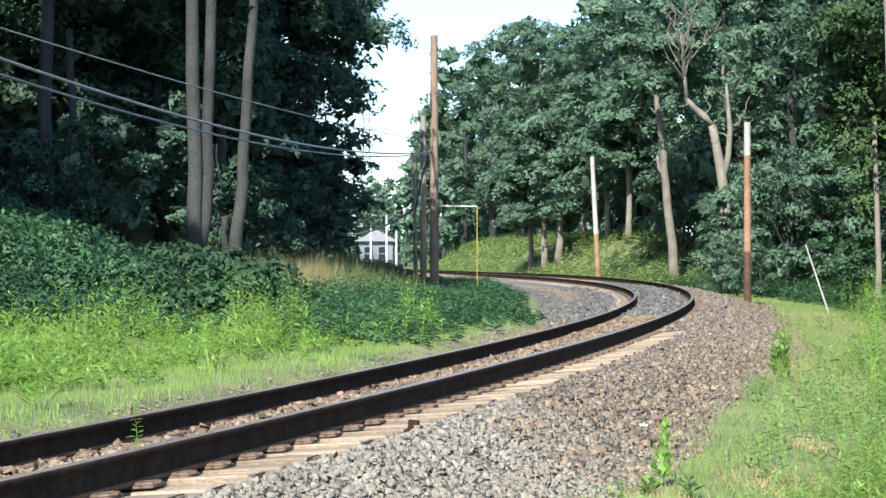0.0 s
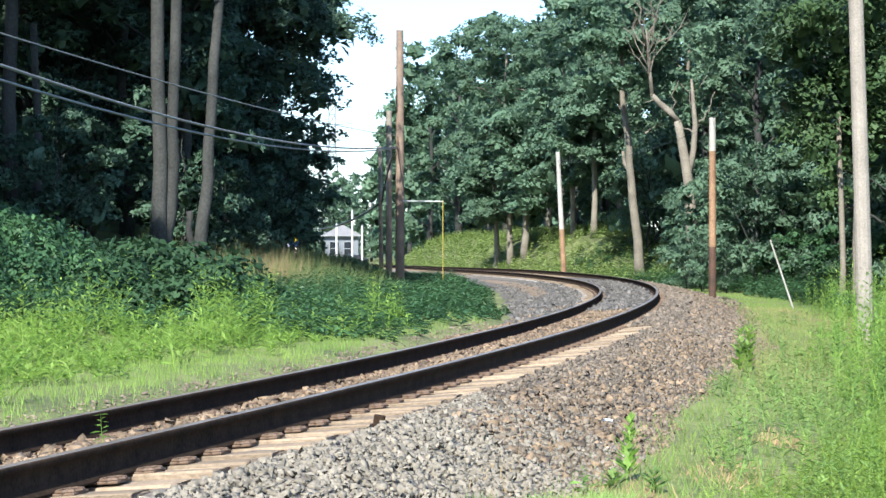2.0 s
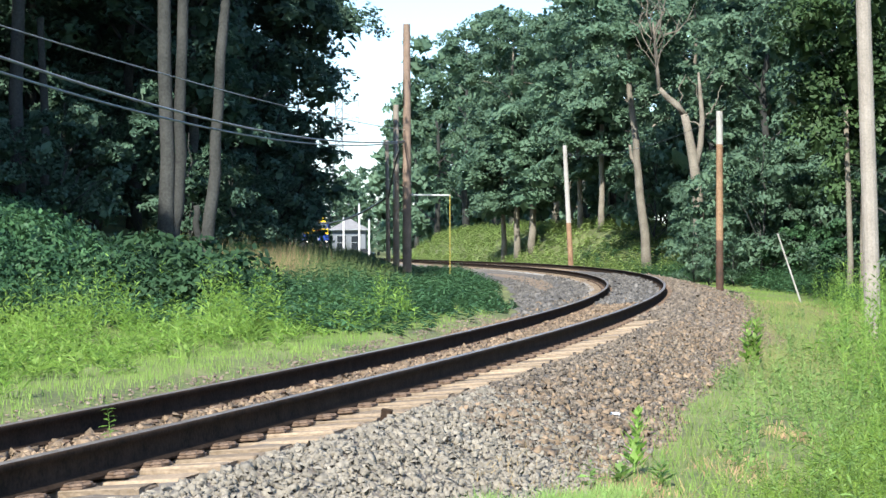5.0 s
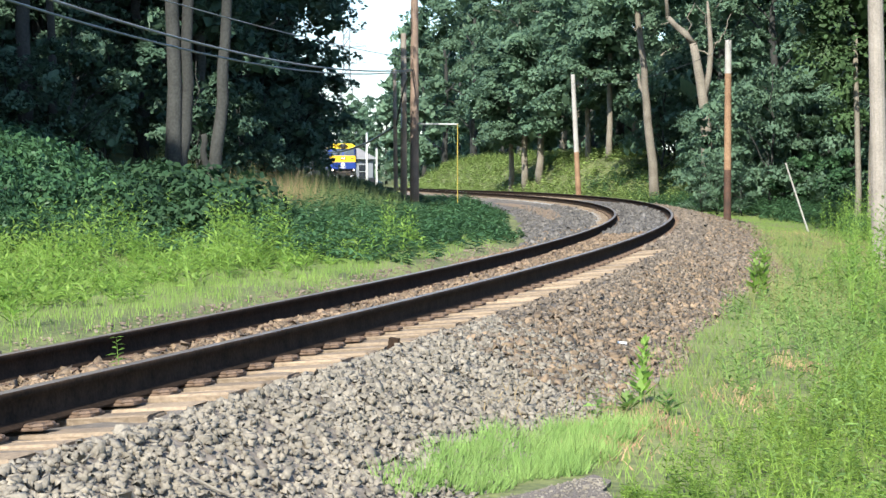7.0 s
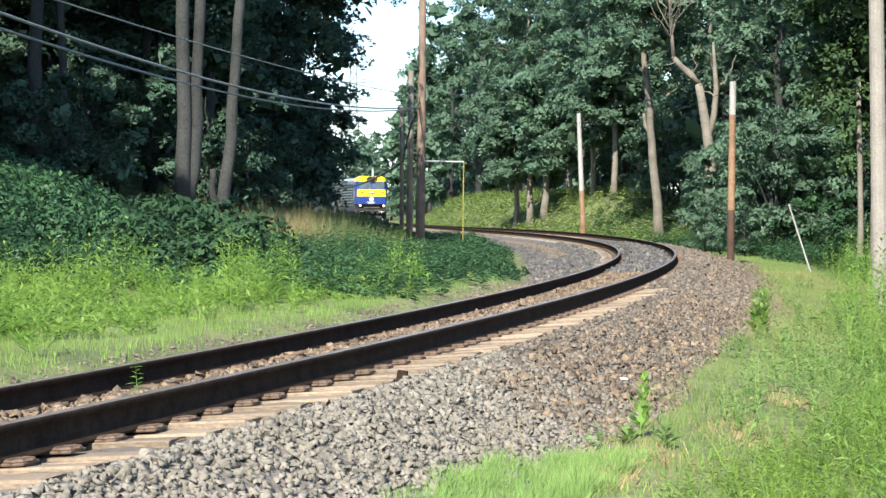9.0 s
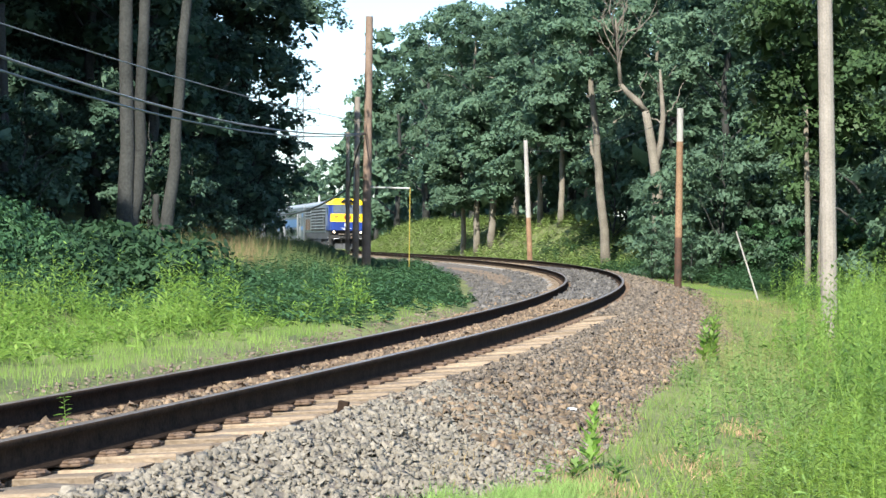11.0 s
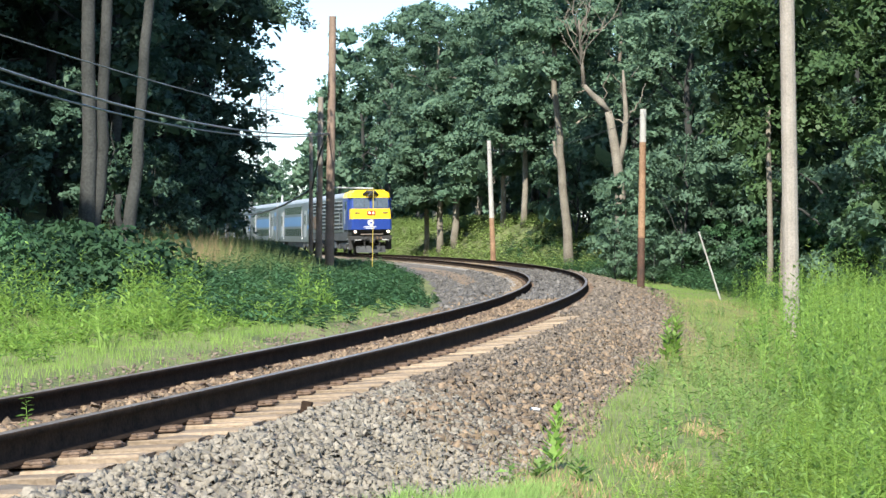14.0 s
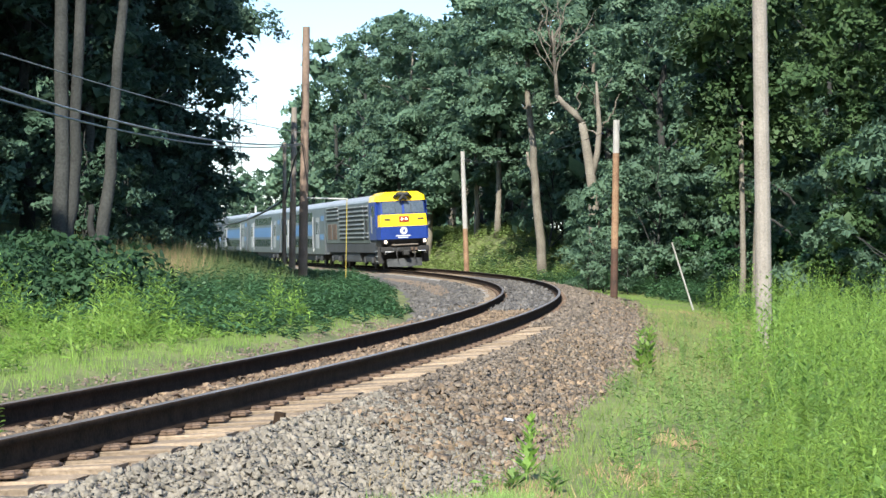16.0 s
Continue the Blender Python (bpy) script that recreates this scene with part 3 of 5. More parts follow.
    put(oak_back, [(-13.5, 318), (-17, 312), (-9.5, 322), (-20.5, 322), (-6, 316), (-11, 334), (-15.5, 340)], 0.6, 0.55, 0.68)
    discard(dark + dark_back + oak + oak_back + small + maple)
    far_woods()
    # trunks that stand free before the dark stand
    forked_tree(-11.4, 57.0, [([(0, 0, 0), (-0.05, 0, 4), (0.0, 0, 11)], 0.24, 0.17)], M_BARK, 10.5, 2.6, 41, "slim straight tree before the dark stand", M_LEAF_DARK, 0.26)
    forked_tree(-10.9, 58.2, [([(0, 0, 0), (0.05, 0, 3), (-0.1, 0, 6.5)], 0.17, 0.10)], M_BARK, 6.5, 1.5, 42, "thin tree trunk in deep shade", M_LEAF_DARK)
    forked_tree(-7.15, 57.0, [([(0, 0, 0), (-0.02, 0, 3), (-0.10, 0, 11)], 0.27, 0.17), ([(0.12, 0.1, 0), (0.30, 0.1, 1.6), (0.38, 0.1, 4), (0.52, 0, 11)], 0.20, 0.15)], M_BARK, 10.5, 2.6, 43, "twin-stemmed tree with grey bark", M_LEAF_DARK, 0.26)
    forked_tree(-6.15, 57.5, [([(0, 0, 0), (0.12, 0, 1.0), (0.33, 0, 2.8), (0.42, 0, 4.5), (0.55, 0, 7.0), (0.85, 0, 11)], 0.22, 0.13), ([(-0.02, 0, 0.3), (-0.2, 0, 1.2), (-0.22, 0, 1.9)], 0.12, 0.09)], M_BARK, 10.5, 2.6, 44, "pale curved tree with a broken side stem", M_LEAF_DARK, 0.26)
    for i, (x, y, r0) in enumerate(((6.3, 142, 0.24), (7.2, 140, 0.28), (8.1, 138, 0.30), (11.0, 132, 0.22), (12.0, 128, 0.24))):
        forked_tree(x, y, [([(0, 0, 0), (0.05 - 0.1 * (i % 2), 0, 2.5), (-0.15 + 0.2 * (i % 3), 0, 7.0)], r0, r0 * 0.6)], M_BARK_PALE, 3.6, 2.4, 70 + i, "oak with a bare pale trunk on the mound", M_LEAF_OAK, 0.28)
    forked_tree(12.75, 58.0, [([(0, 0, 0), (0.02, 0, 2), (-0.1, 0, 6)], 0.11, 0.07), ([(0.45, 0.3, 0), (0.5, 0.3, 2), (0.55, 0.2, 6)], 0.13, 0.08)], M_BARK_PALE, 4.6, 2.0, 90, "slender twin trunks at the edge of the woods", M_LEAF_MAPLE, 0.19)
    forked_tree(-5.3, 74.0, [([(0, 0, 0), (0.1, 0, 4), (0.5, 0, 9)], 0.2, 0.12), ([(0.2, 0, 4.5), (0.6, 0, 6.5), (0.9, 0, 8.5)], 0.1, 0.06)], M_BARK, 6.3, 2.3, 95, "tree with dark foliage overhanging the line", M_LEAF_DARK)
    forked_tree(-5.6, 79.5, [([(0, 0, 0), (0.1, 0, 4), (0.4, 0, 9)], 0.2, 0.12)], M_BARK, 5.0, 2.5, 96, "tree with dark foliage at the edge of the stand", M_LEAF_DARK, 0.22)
    # tall bare trunk and the dead snag before the oaks
    forked_tree(13.2, 113.0, [([(0, 0, 0), (-0.1, 0, 2.5), (-0.45, 0, 6.0), (-0.75, 0, 9.0), (-1.0, 0, 11.5), (-1.1, 0, 14.5)], 0.32, 0.12), ([(-0.45, 0, 6.2), (-0.85, 0, 6.9), (-0.95, 0, 7.6)], 0.14, 0.08)], M_BARK_PALE, 10.6, 3.4, 45, "tall oak with a long pale bare trunk", M_LEAF_OAK, 0.28)
    snag = thing("dead_tree", "dead forked tree with bare broken grey limbs", "dead tree", at=pose(13.35, 94, ground_z(13.35, 94) - 0.1))
    r = np.random.default_rng(46)
    part("trunk", tube([(0.2, 0, 0), (0.15, 0, 2.5), (0.05, 0, 4.7), (-0.2, 0, 6.3), (-0.42, 0, 7.5), (-0.55, 0, 8.1)], [0.32, 0.28, 0.25, 0.23, 0.20, 0.18], 10), M_BARK_PALE, snag, smooth=True)
    part("limb", tube([(-0.5, 0, 8.0), (-0.9, 0, 8.55), (-1.4, 0, 8.95), (-1.8, 0, 9.4)], [0.19, 0.17, 0.14, 0.11], 9), M_BARK_PALE, snag, smooth=True)
    part("limb", tube([(-1.75, 0, 9.3), (-1.85, 0, 10.3), (-1.92, 0, 11.3), (-2.05, 0, 12.5)], [0.12, 0.09, 0.07, 0.04], 7), M_BARK_PALE, snag, smooth=True)
    part("limb", tube([(-0.05, 0, 5.3), (0.22, 0, 6.7), (0.3, 0, 7.9), (0.2, 0, 9.1), (0.12, 0, 10.1)], [0.17, 0.15, 0.13, 0.10, 0.05], 8), M_BARK_PALE, snag, smooth=True)
    # fan of bare branches over the broken limb, each with finer twigs
    for i in range(13):
        lean, length = radians(-46 + 7.6 * i + r.uniform(-6, 6)), r.uniform(1.5, 3.0)
        a = (-1.87 - 0.05 * (i % 5), 0, 10.2 + 0.45 * (i % 5))
        b = (a[0] + length * math.sin(lean), r.uniform(-0.6, 0.3), a[2] + length * math.cos(lean))
        path = limb_path(a, b, r, 4, 0.16)
        bough = part("branch", tube(path, [0.038 - 0.007 * j for j in range(5)], 5), M_BARK_PALE, snag, smooth=True)
        for k in (2, 3):
            c = path[k]
            side = r.choice((-1, 1)) * r.uniform(0.3, 0.8)
            part("twig", tube(limb_path(c, (c[0] + side, c[1] - 0.1, c[2] + r.uniform(0.6, 1.2)), r, 3, 0.15), [0.018, 0.014, 0.010, 0.006], 4), M_BARK_PALE, bough)
    for a, b, r0 in (((0.42, 0, 7.8), (1.0, 0, 8.6), 0.06), ((0.3, 0, 7.4), (-0.3, 0, 7.8), 0.05), ((-0.9, 0, 8.5), (-0.5, -0.1, 10.0), 0.04), ((-1.3, 0, 9.0), (-2.1, 0, 9.0), 0.05),
                     ((0.9, 0, 8.5), (1.35, 0, 9.6), 0.03), ((0.2, 0, 8.6), (-0.4, 0, 9.9), 0.03), ((0.2, 0, 9.2), (0.9, 0, 10.3), 0.03)):
        part("branch", tube(limb_path(a, b, r, 4, 0.2), [r0 * (1 - 0.17 * j) for j in range(5)], 5), M_BARK_PALE, snag, smooth=True)


# ---- poles ----
def pole(x, y, height, r0, r1, mats, label, lean=(0, 0), base=None):
    z = ground_z(x, y) if base is None else base
    t = thing("utility_pole", label, "utility pole", "poles along the line", at=pose(x, y, z))
    k = len(mats)
    for i, (m, a, b) in enumerate(mats):
        pts, rad = [], []
        for j in range(5):
            q = a + (b - a) * j / 4
            pts.append((lean[0] * q * height, lean[1] * q * height, q * height - (0.3 if q == 0 else 0)))
            rad.append(r0 + (r1 - r0) * q)
        part("shaft" if i == 0 else "upper_shaft", tube(pts, rad, 14), m, t, smooth=False)
    return t


ties()
woods()
pole(9.79, 63.6, 5.95, 0.125, 0.105, [(M_POLE_TAR, 0, 0.3), (M_POLE_RED, 0.3, 0.82), (M_POLE_PALE, 0.82, 1)], "brown wooden pole with a bleached top and a tarred foot")
pole(8.87, 112.7, 7.35, 0.16, 0.12, [(M_POLE_RED, 0, 0.4), (M_POLE_PALE, 0.4, 1)], "wooden pole, bleached white above, beside the curve", lean=(-0.05, 0))
big_pole = pole(-0.36, 81.3, 10.45, 0.19, 0.15, [(M_POLE_DARK, 0, 1)], "tall dark brown wooden pole carrying cables")
second_pole = pole(-0.85, 86, 7.3, 0.145, 0.12, [(M_POLE_BROWN, 0, 0.6), (M_POLE_GREY, 0.6, 1)], "shorter brown wooden pole with a white conduit")
pole(-1.22, 88, 5.75, 0.10, 0.08, [(M_POLE_BROWN, 0, 0.62), (M_POLE_GREY, 0.62, 1)], "thin wooden pole, brown below and grey at its top", lean=(-0.01, 0))
pole(8.15, 35.1, 11.0, 0.15, 0.115, [(M_POLE_GREY, 0, 1)], "grey weathered wooden pole at the edge of the grass", lean=(-0.03, 0))


# ---- cables, arms and small poles ----
def cable(name, a, b, sag, r, label, mat=None, n=24):
    pts = [tuple(Vector(a).lerp(Vector(b), i / n) - Vector((0, 0, sag * 4 * (i / n) * (1 - i / n)))) for i in range(n + 1)]
    ob = part(name, tube(pts, [r] * (n + 1), 6), mat or M_WIRE, None, smooth=True)
    return tagged(ob, label, "cable", "overhead cables")


M_CABLE_GREY = material("weathered_cable", (0.14, 0.143, 0.15), (0.25, 0.255, 0.26), 3, 0.35, 0, 30)
cable("cable", (-0.45, 81.2, 5.40), (-10.05, 18.2, 5.30), 1.05, 0.030, "thick grey overhead cable sagging from the tall pole", M_CABLE_GREY, 40)
cable("cable", (-0.45, 81.2, 5.36), (-10.05, 18.2, 5.00), 1.10, 0.026, "grey overhead cable just below a thicker one", M_CABLE_GREY, 40)
cable("cable", (-0.45, 81.2, 5.85), (-10.05, 18.2, 5.20), 0.40, 0.015, "thin overhead wire above the thick cables", M_CABLE_GREY, 40)
cable("cable", (-0.55, 81.3, 5.2), (-1.2, 88, 3.25), -0.35, 0.035, "black cable looping down between the poles")
cable("cable", (-1.2, 88, 3.3), (-9.5, 150, 3.6), 1.0, 0.05, "black cable drooping towards the house")
cable("cable", (9.79, 63.6, 5.35), (7.8, 35.1, 9.8), 0.4, 0.008, "thin wire between the trackside poles")
cable("cable", (8.5, 112.7, 6.3), (9.79, 63.6, 5.2), 0.5, 0.008, "thin wire between the trackside poles")
far_anchor = pole(-10.05, 18.2, 6.6, 0.17, 0.13, [(M_POLE_DARK, 0, 1)], "brown wooden pole carrying cables in the grass")
house_anchor = pole(-9.5, 150.0, 4.2, 0.10, 0.08, [(M_POLE_DARK, 0, 1)], "short wooden pole under the trees")

strut = thing("guy_strut", "galvanised pipe arm with a yellow guy rod beside the tall pole", "guy strut", at=pose(-0.36, 81.3, 0))
part("arm", tube([(0.16, -0.1, 3.18), (1.72, -2.6, 3.10)], [0.035, 0.035], 10), M_PIPE, strut)
part("rod", tube([(1.72, -2.6, ground_z(1.36, 78.7) - 0.1), (1.72, -2.6, 3.12)], [0.016, 0.016], 8), M_YELLOW_TUBE, strut, "yellow guard over the guy")
conduit = part("conduit", tube([(-0.10, -0.17, 3.2), (-0.10, -0.17, 4.6)], [0.03, 0.03], 8), M_POLE_PALE, second_pole, "white conduit")
rod = part("leaning_rod", tube([(11.75, 60, ground_z(11.75, 60) - 0.1), (11.0, 60, 1.46)], [0.03, 0.025], 8), M_POLE_PALE)
tagged(rod, "thin bleached rod leaning in the undergrowth", "rod")


# ---- house, posts and tower beyond the line ----
M_WALL = material("grey_boards", (0.13, 0.15, 0.18), (0.19, 0.21, 0.24), 1, 0.7, 0.2, 12)
M_ROOF = material("grey_shingles", (0.14, 0.14, 0.15), (0.22, 0.22, 0.23), 1.5, 0.85, 0.4, 10)
M_DARKGLASS = material("dark_glass", (0.015, 0.02, 0.025), (0.03, 0.035, 0.045), 2, 0.12, 0, 20)
M_WHITE = material("white_paint", (0.60, 0.61, 0.63), (0.72, 0.73, 0.75), 3, 0.5, 0.05, 20)
M_STEEL = material("tower_steel", (0.22, 0.24, 0.26), (0.30, 0.32, 0.34), 1, 0.6, 0, 10, metal=0.3)
M_CAR_DARK = material("dark_car_paint", (0.02, 0.022, 0.028), (0.035, 0.038, 0.045), 1, 0.25, 0, 10)


def house():
    x, y = -8.9, 266.0
    t = thing("house", "small grey house with a hipped shingle roof", "house", at=pose(x, y, ground_z(x, y)))
    part("wall", box(-2.2, 2.2, -2.5, 3.5, -0.3, 3.95, 0.02), M_WALL, t)
    bm = bmesh.new()
    lo = [bm.verts.new(p) for p in ((-2.75, -3.0, 3.9), (2.75, -3.0, 3.9), (2.75, 4.0, 3.9), (-2.75, 4.0, 3.9))]
    hi = [bm.verts.new(p) for p in ((-0.2, -0.6, 5.35), (0.2, -0.6, 5.35), (0.2, 1.6, 5.35), (-0.2, 1.6, 5.35))]
    bm.faces.new(lo[::-1])
    bm.faces.new(hi)
    for i in range(4):
        bm.faces.new((lo[i], lo[(i + 1) % 4], hi[(i + 1) % 4], hi[i]))
    part("roof", bm, M_ROOF, t)
    part("fascia", box(-2.8, 2.8, -3.06, -3.0, 3.84, 3.98), M_STEEL, t)
    for wx in (-1.0, 0.9):
        w = part("window", box(wx - 0.6, wx + 0.6, -2.54, -2.46, 1.3, 3.1), M_DARKGLASS, t)
        for a, b, c, d in ((-0.66, -0.58, 1.25, 3.15), (0.58, 0.66, 1.25, 3.15), (-0.66, 0.66, 1.2, 1.28), (-0.66, 0.66, 3.08, 3.16), (-0.66, 0.66, 2.16, 2.24)):
            part("frame", box(wx + a, wx + b, -2.60, -2.50, c, d), M_STEEL, w)


def far_posts():
    for x, y, h in ((-8.75, 240, 5.0), (-6.85, 240, 6.7), (-5.65, 240, 4.8)):
        t = thing("white_post", "slim white post beside the house", "post", "white posts", at=pose(x, y, ground_z(x, y)))
        part("shaft", tube([(0, 0, -0.2), (0, 0, h)], [0.13, 0.11], 10), M_WHITE, t)
        part("cap", tube([(0, 0, h), (0, 0, h + 0.12)], [0.15, 0.08], 10), M_STEEL, t)


def far_car(x, y, turn, paint, label):
    t = thing("car", label, "car", at=pose(x, y, ground_z(x, y), 0, 0, turn))
    bm = bmesh.new()
    prof = [(-2.1, 0.35), (-2.15, 0.85), (-1.7, 0.95), (-1.1, 1.42), (0.5, 1.45), (1.15, 0.98), (2.0, 0.85), (2.15, 0.5), (2.1, 0.3)]
    a = [bm.verts.new((-0.85, p, z)) for p, z in prof]
    b = [bm.verts.new((0.85, p, z)) for p, z in prof]
    bm.faces.new(a)
    bm.faces.new(b[::-1])
    for i in range(len(prof)):
        j = (i + 1) % len(prof)
        bm.faces.new((a[j], a[i], b[i], b[j]))
    bmesh.ops.recalc_face_normals(bm, faces=bm.faces)
    part("body", bm, paint, t)
    part("side_glass", box(-0.87, 0.87, -0.95, 0.55, 0.98, 1.36, 0.03), M_DARKGLASS, t)
    for px in (-0.8, 0.8):
        for py in (-1.3, 1.35):
            part("wheel", tube([(px - 0.1, py, 0.31), (px + 0.1, py, 0.31)], [0.31, 0.31], 14), M_WIRE, t)


def pylon():
    x, y = -23.2, 600.0
    t = thing("pylon", "pale steel lattice power pylon far behind the trees", "power pylon", at=pose(x, y, -0.4))
    bm = bmesh.new()
    H = 47.0

    def half(z):
        return 4.2 - 3.2 * z / 34 if z < 34 else 1.0
    levels = [0, 6, 11.5, 16.5, 21, 25, 28.5, 31.5, 34, 37, 40, 43, 46]
    cs = ((-1, -1), (1, -1), (1, 1), (-1, 1))
    for a, b in zip(levels, levels[1:]):
        for i in range(4):
            (x0, y0), (x1, y1) = cs[i], cs[(i + 1) % 4]
            p, q = (x0 * half(a), y0 * half(a), a), (x0 * half(b), y0 * half(b), b)
            r, u = (x1 * half(a), y1 * half(a), a), (x1 * half(b), y1 * half(b), b)
            for m, n, w in ((p, q, 0.14), (p, u, 0.08), (r, q, 0.08), (q, u, 0.08)):
                add_tube(bm, [m, n], [w, w], 4)
    part("mast", bm, M_STEEL, t)
    for z in (35, 40, 45):
        for sgn in (-1, 1):
            arm = bmesh.new()
            for m, n in (((sgn, -1, z), (sgn * 6.0, 0, z + 0.3)), ((sgn, 1, z), (sgn * 6.0, 0, z + 0.3)), ((sgn, 0, z + 1.8), (sgn * 6.0, 0, z + 0.3)), ((sgn * 3, 0, z + 1.2), (sgn * 3, 0, z + 0.1))):
                add_tube(arm, [m, n], [0.09, 0.09], 4)
            a = part("arm", arm, M_STEEL, t)
            part("insulator", tube([(sgn * 5.9, 0, z + 0.3), (sgn * 5.9, 0, z - 1.8)], [0.12, 0.12], 6), M_STEEL, a)


house()
far_posts()
far_car(-7.2, 246, 80, M_CAR_DARK, "dark car parked beside the white posts")
pylon()


# ---- crushed stone ----
def stone_shapes(n):
    """Angular broken stones: eight shifted corners, twelve flat sides."""
    cube = np.array([(x, y, z) for z in (-1, 1) for y in (-1, 1) for x in (-1, 1)], float)
    quads = ((0, 2, 3, 1), (4, 5, 7, 6), (0, 1, 5, 4), (2, 6, 7, 3), (0, 4, 6, 2), (1, 3, 7, 5))
    fs = np.array([t for q in quads for t in ((q[0], q[1], q[2]), (q[0], q[2], q[3]))][2:])
    out = []
    for k in range(n):
        rng = np.random.default_rng(900 + k)
        vs = cube * rng.uniform(0.28, 1.0, cube.shape) * np.array([0.78, 0.58, 0.46]) * rng.uniform(0.75, 1.3, 3)
        vs[:4, :2] *= rng.uniform(0.7, 1.0)
        out.append((vs, fs))
    return out


STONES = stone_shapes(16)


def spin(n, rng):
    """Any turn about the upright, with a moderate tilt."""
    a, t, b = rng.uniform(0, 6.283, n), rng.normal(0, 0.85, n), rng.uniform(0, 6.283, n)
    ca, sa, ct, st, cb, sb = np.cos(a), np.sin(a), np.cos(t), np.sin(t), np.cos(b), np.sin(b)
    z = np.zeros(n)
    A = np.stack([ca, -sa, z, sa, ca, z, z, z, z + 1], -1).reshape(n, 3, 3)
    T = np.stack([z + 1, z, z, z, ct, -st, z, st, ct], -1).reshape(n, 3, 3)
    B = np.stack([cb, -sb, z, sb, cb, z, z, z, z + 1], -1).reshape(n, 3, 3)
    return A @ T @ B


def bed_surface(s, d):
    return on_track(s, d, bed_height(np.asarray(s, float), np.asarray(d, float)))


def scatter_stones(name, n, s_range, d_range, size, mat, seed, label, power=1.0, lift=0.0):
    rng = np.random.default_rng(seed)
    s = s_range[0] + (s_range[1] - s_range[0]) * rng.random(n) ** power
    d = rng.uniform(*d_range, n)
    p = bed_surface(s, d)
    p[:, 2] += rng.uniform(-0.015, 0.022, n) + lift
    R = spin(n, rng)
    k = size * np.clip(rng.lognormal(0, 0.28, n), 0.5, 1.7)
    V, F, base = [], [], 0
    for j, (vs, fs) in enumerate(STONES):
        q = np.arange(j, n, len(STONES))
        v = np.einsum("nij,vj->nvi", R[q], vs) * k[q, None, None] + p[q, None]
        V.append(v.reshape(-1, 3))
        F.append((fs[None] + (np.arange(len(q)) * len(vs))[:, None, None]).reshape(-1, 3) + base)
        base += len(q) * len(vs)
    return tagged(raw(name, np.concatenate(V), np.concatenate(F), mat), label, "crushed stone", kind="stuff")


scatter_stones("shoulder_stones", 17000, (-7, 5), (1.36, 2.9), 0.033, M_STONE, 71, "pale grey broken ballast stones on the shoulder", 1.0)
scatter_stones("shoulder_stones", 15000, (3, 23), (1.36, 2.95), 0.033, M_STONE_MID, 70, "brownish grey broken ballast stones on the shoulder", 1.1)
scatter_stones("tie_end_stones", 4500, (20, 64), (0.92, 1.5), 0.06, M_STONE_MID, 69, "brown ballast stones lying over the tie ends", 1.2, 0.025)
scatter_stones("shoulder_stones", 11000, (20, 64), (1.36, 4.2), 0.06, M_STONE_MID, 72, "grey broken ballast stones on the shoulder of the track", 1.3)
scatter_stones("brown_stones", 9000, (3, 50), (1.6, 3.4), 0.052, M_STONE_RUST, 73, "brownish ballast stones along the shoulder", 1.1)
scatter_stones("rusty_stones", 9000, (-2, 34), (-0.66, 0.66), 0.05, M_STONE_RUST, 74, "rust-stained ballast stones between the rails", 1.4, 0.03)
scatter_stones("inner_stones", 5500, (-2, 40), (-2.6, -0.9), 0.055, M_STONE_RUST, 75, "brown ballast stones along the inner rail", 1.2)


def inner_grit():
    """Small pinkish grit and odd stones on the earth between the inner rail and the grass."""
    rng = np.random.default_rng(81)
    s, d = 1 + 31 * rng.random(3000) ** 1.2, -2.0 - 0.85 * rng.random(3000) ** 1.3
    p = on_track(s, d, 0, False)
    p[:, 2] = np.maximum(ground_height(p[:, 0], p[:, 1]), bed_surface(s, d)[:, 2])
    V, F = [], []
    for i in range(len(p)):
        vs, fs = STONES[i % len(STONES)]
        V.append(vs * (0.055 if i % 9 == 0 else 0.028) * rng.uniform(0.7, 1.3) + p[i])
        F.append(fs + 8 * i)
    tagged(raw("grit", np.concatenate(V), np.concatenate(F), M_STONE_MID), "pale pinkish grit strewn along the inner rail", "gravel", kind="stuff")


inner_grit()
M_STONE_DARK = material("dark_stone", (0.05, 0.047, 0.044), (0.15, 0.14, 0.13), 4, 0.9, 0.3, 60, island=0.45)
scatter_stones("dark_stones", 4500, (30, 78), (-3.7, -1.3), 0.085, M_STONE_DARK, 78, "dark ballast stones on the inside of the curve", 1.3)
fill = scatter_stones("dark_stones", 2600, (31, 70), (-0.62, 0.62), 0.075, M_STONE_DARK, 79, "dark ballast stones filling the track", 1.3)
fill.location.z = 0.06


def single_stones():
    rng = np.random.default_rng(77)
    data = []
    for vs, fs in STONES:
        me = bpy.data.meshes.new("stone")
        me.from_pydata((vs * 0.042).tolist(), [], fs.tolist())
        me.materials.append(M_STONE_ONE)
        data.append(me)
    for i in range(300):
        p = bed_surface(rng.uniform(-1.5, 5), rng.uniform(1.42, 2.3))
        ob = new("stone", data[i % len(data)])
        ob.parent = bed
        ob.matrix_world = Matrix.LocRotScale((float(p[0]), float(p[1]), float(p[2]) + 0.014), Euler(rng.uniform(0, 6.28, 3)), [float(rng.uniform(0.8, 1.35))] * 3)


block = part("tie_end_block", box(-0.035, 0.035, -0.03, 0.03, -0.05, 0.05, 0.006), M_RAIL)
p = bed_surface(2.2, 1.34)
block.matrix_world = pose(float(p[0]), float(p[1]), float(p[2]) + 0.03, 0, 8, -10)
tagged(block, "small black block lying at the ends of the ties", "block")
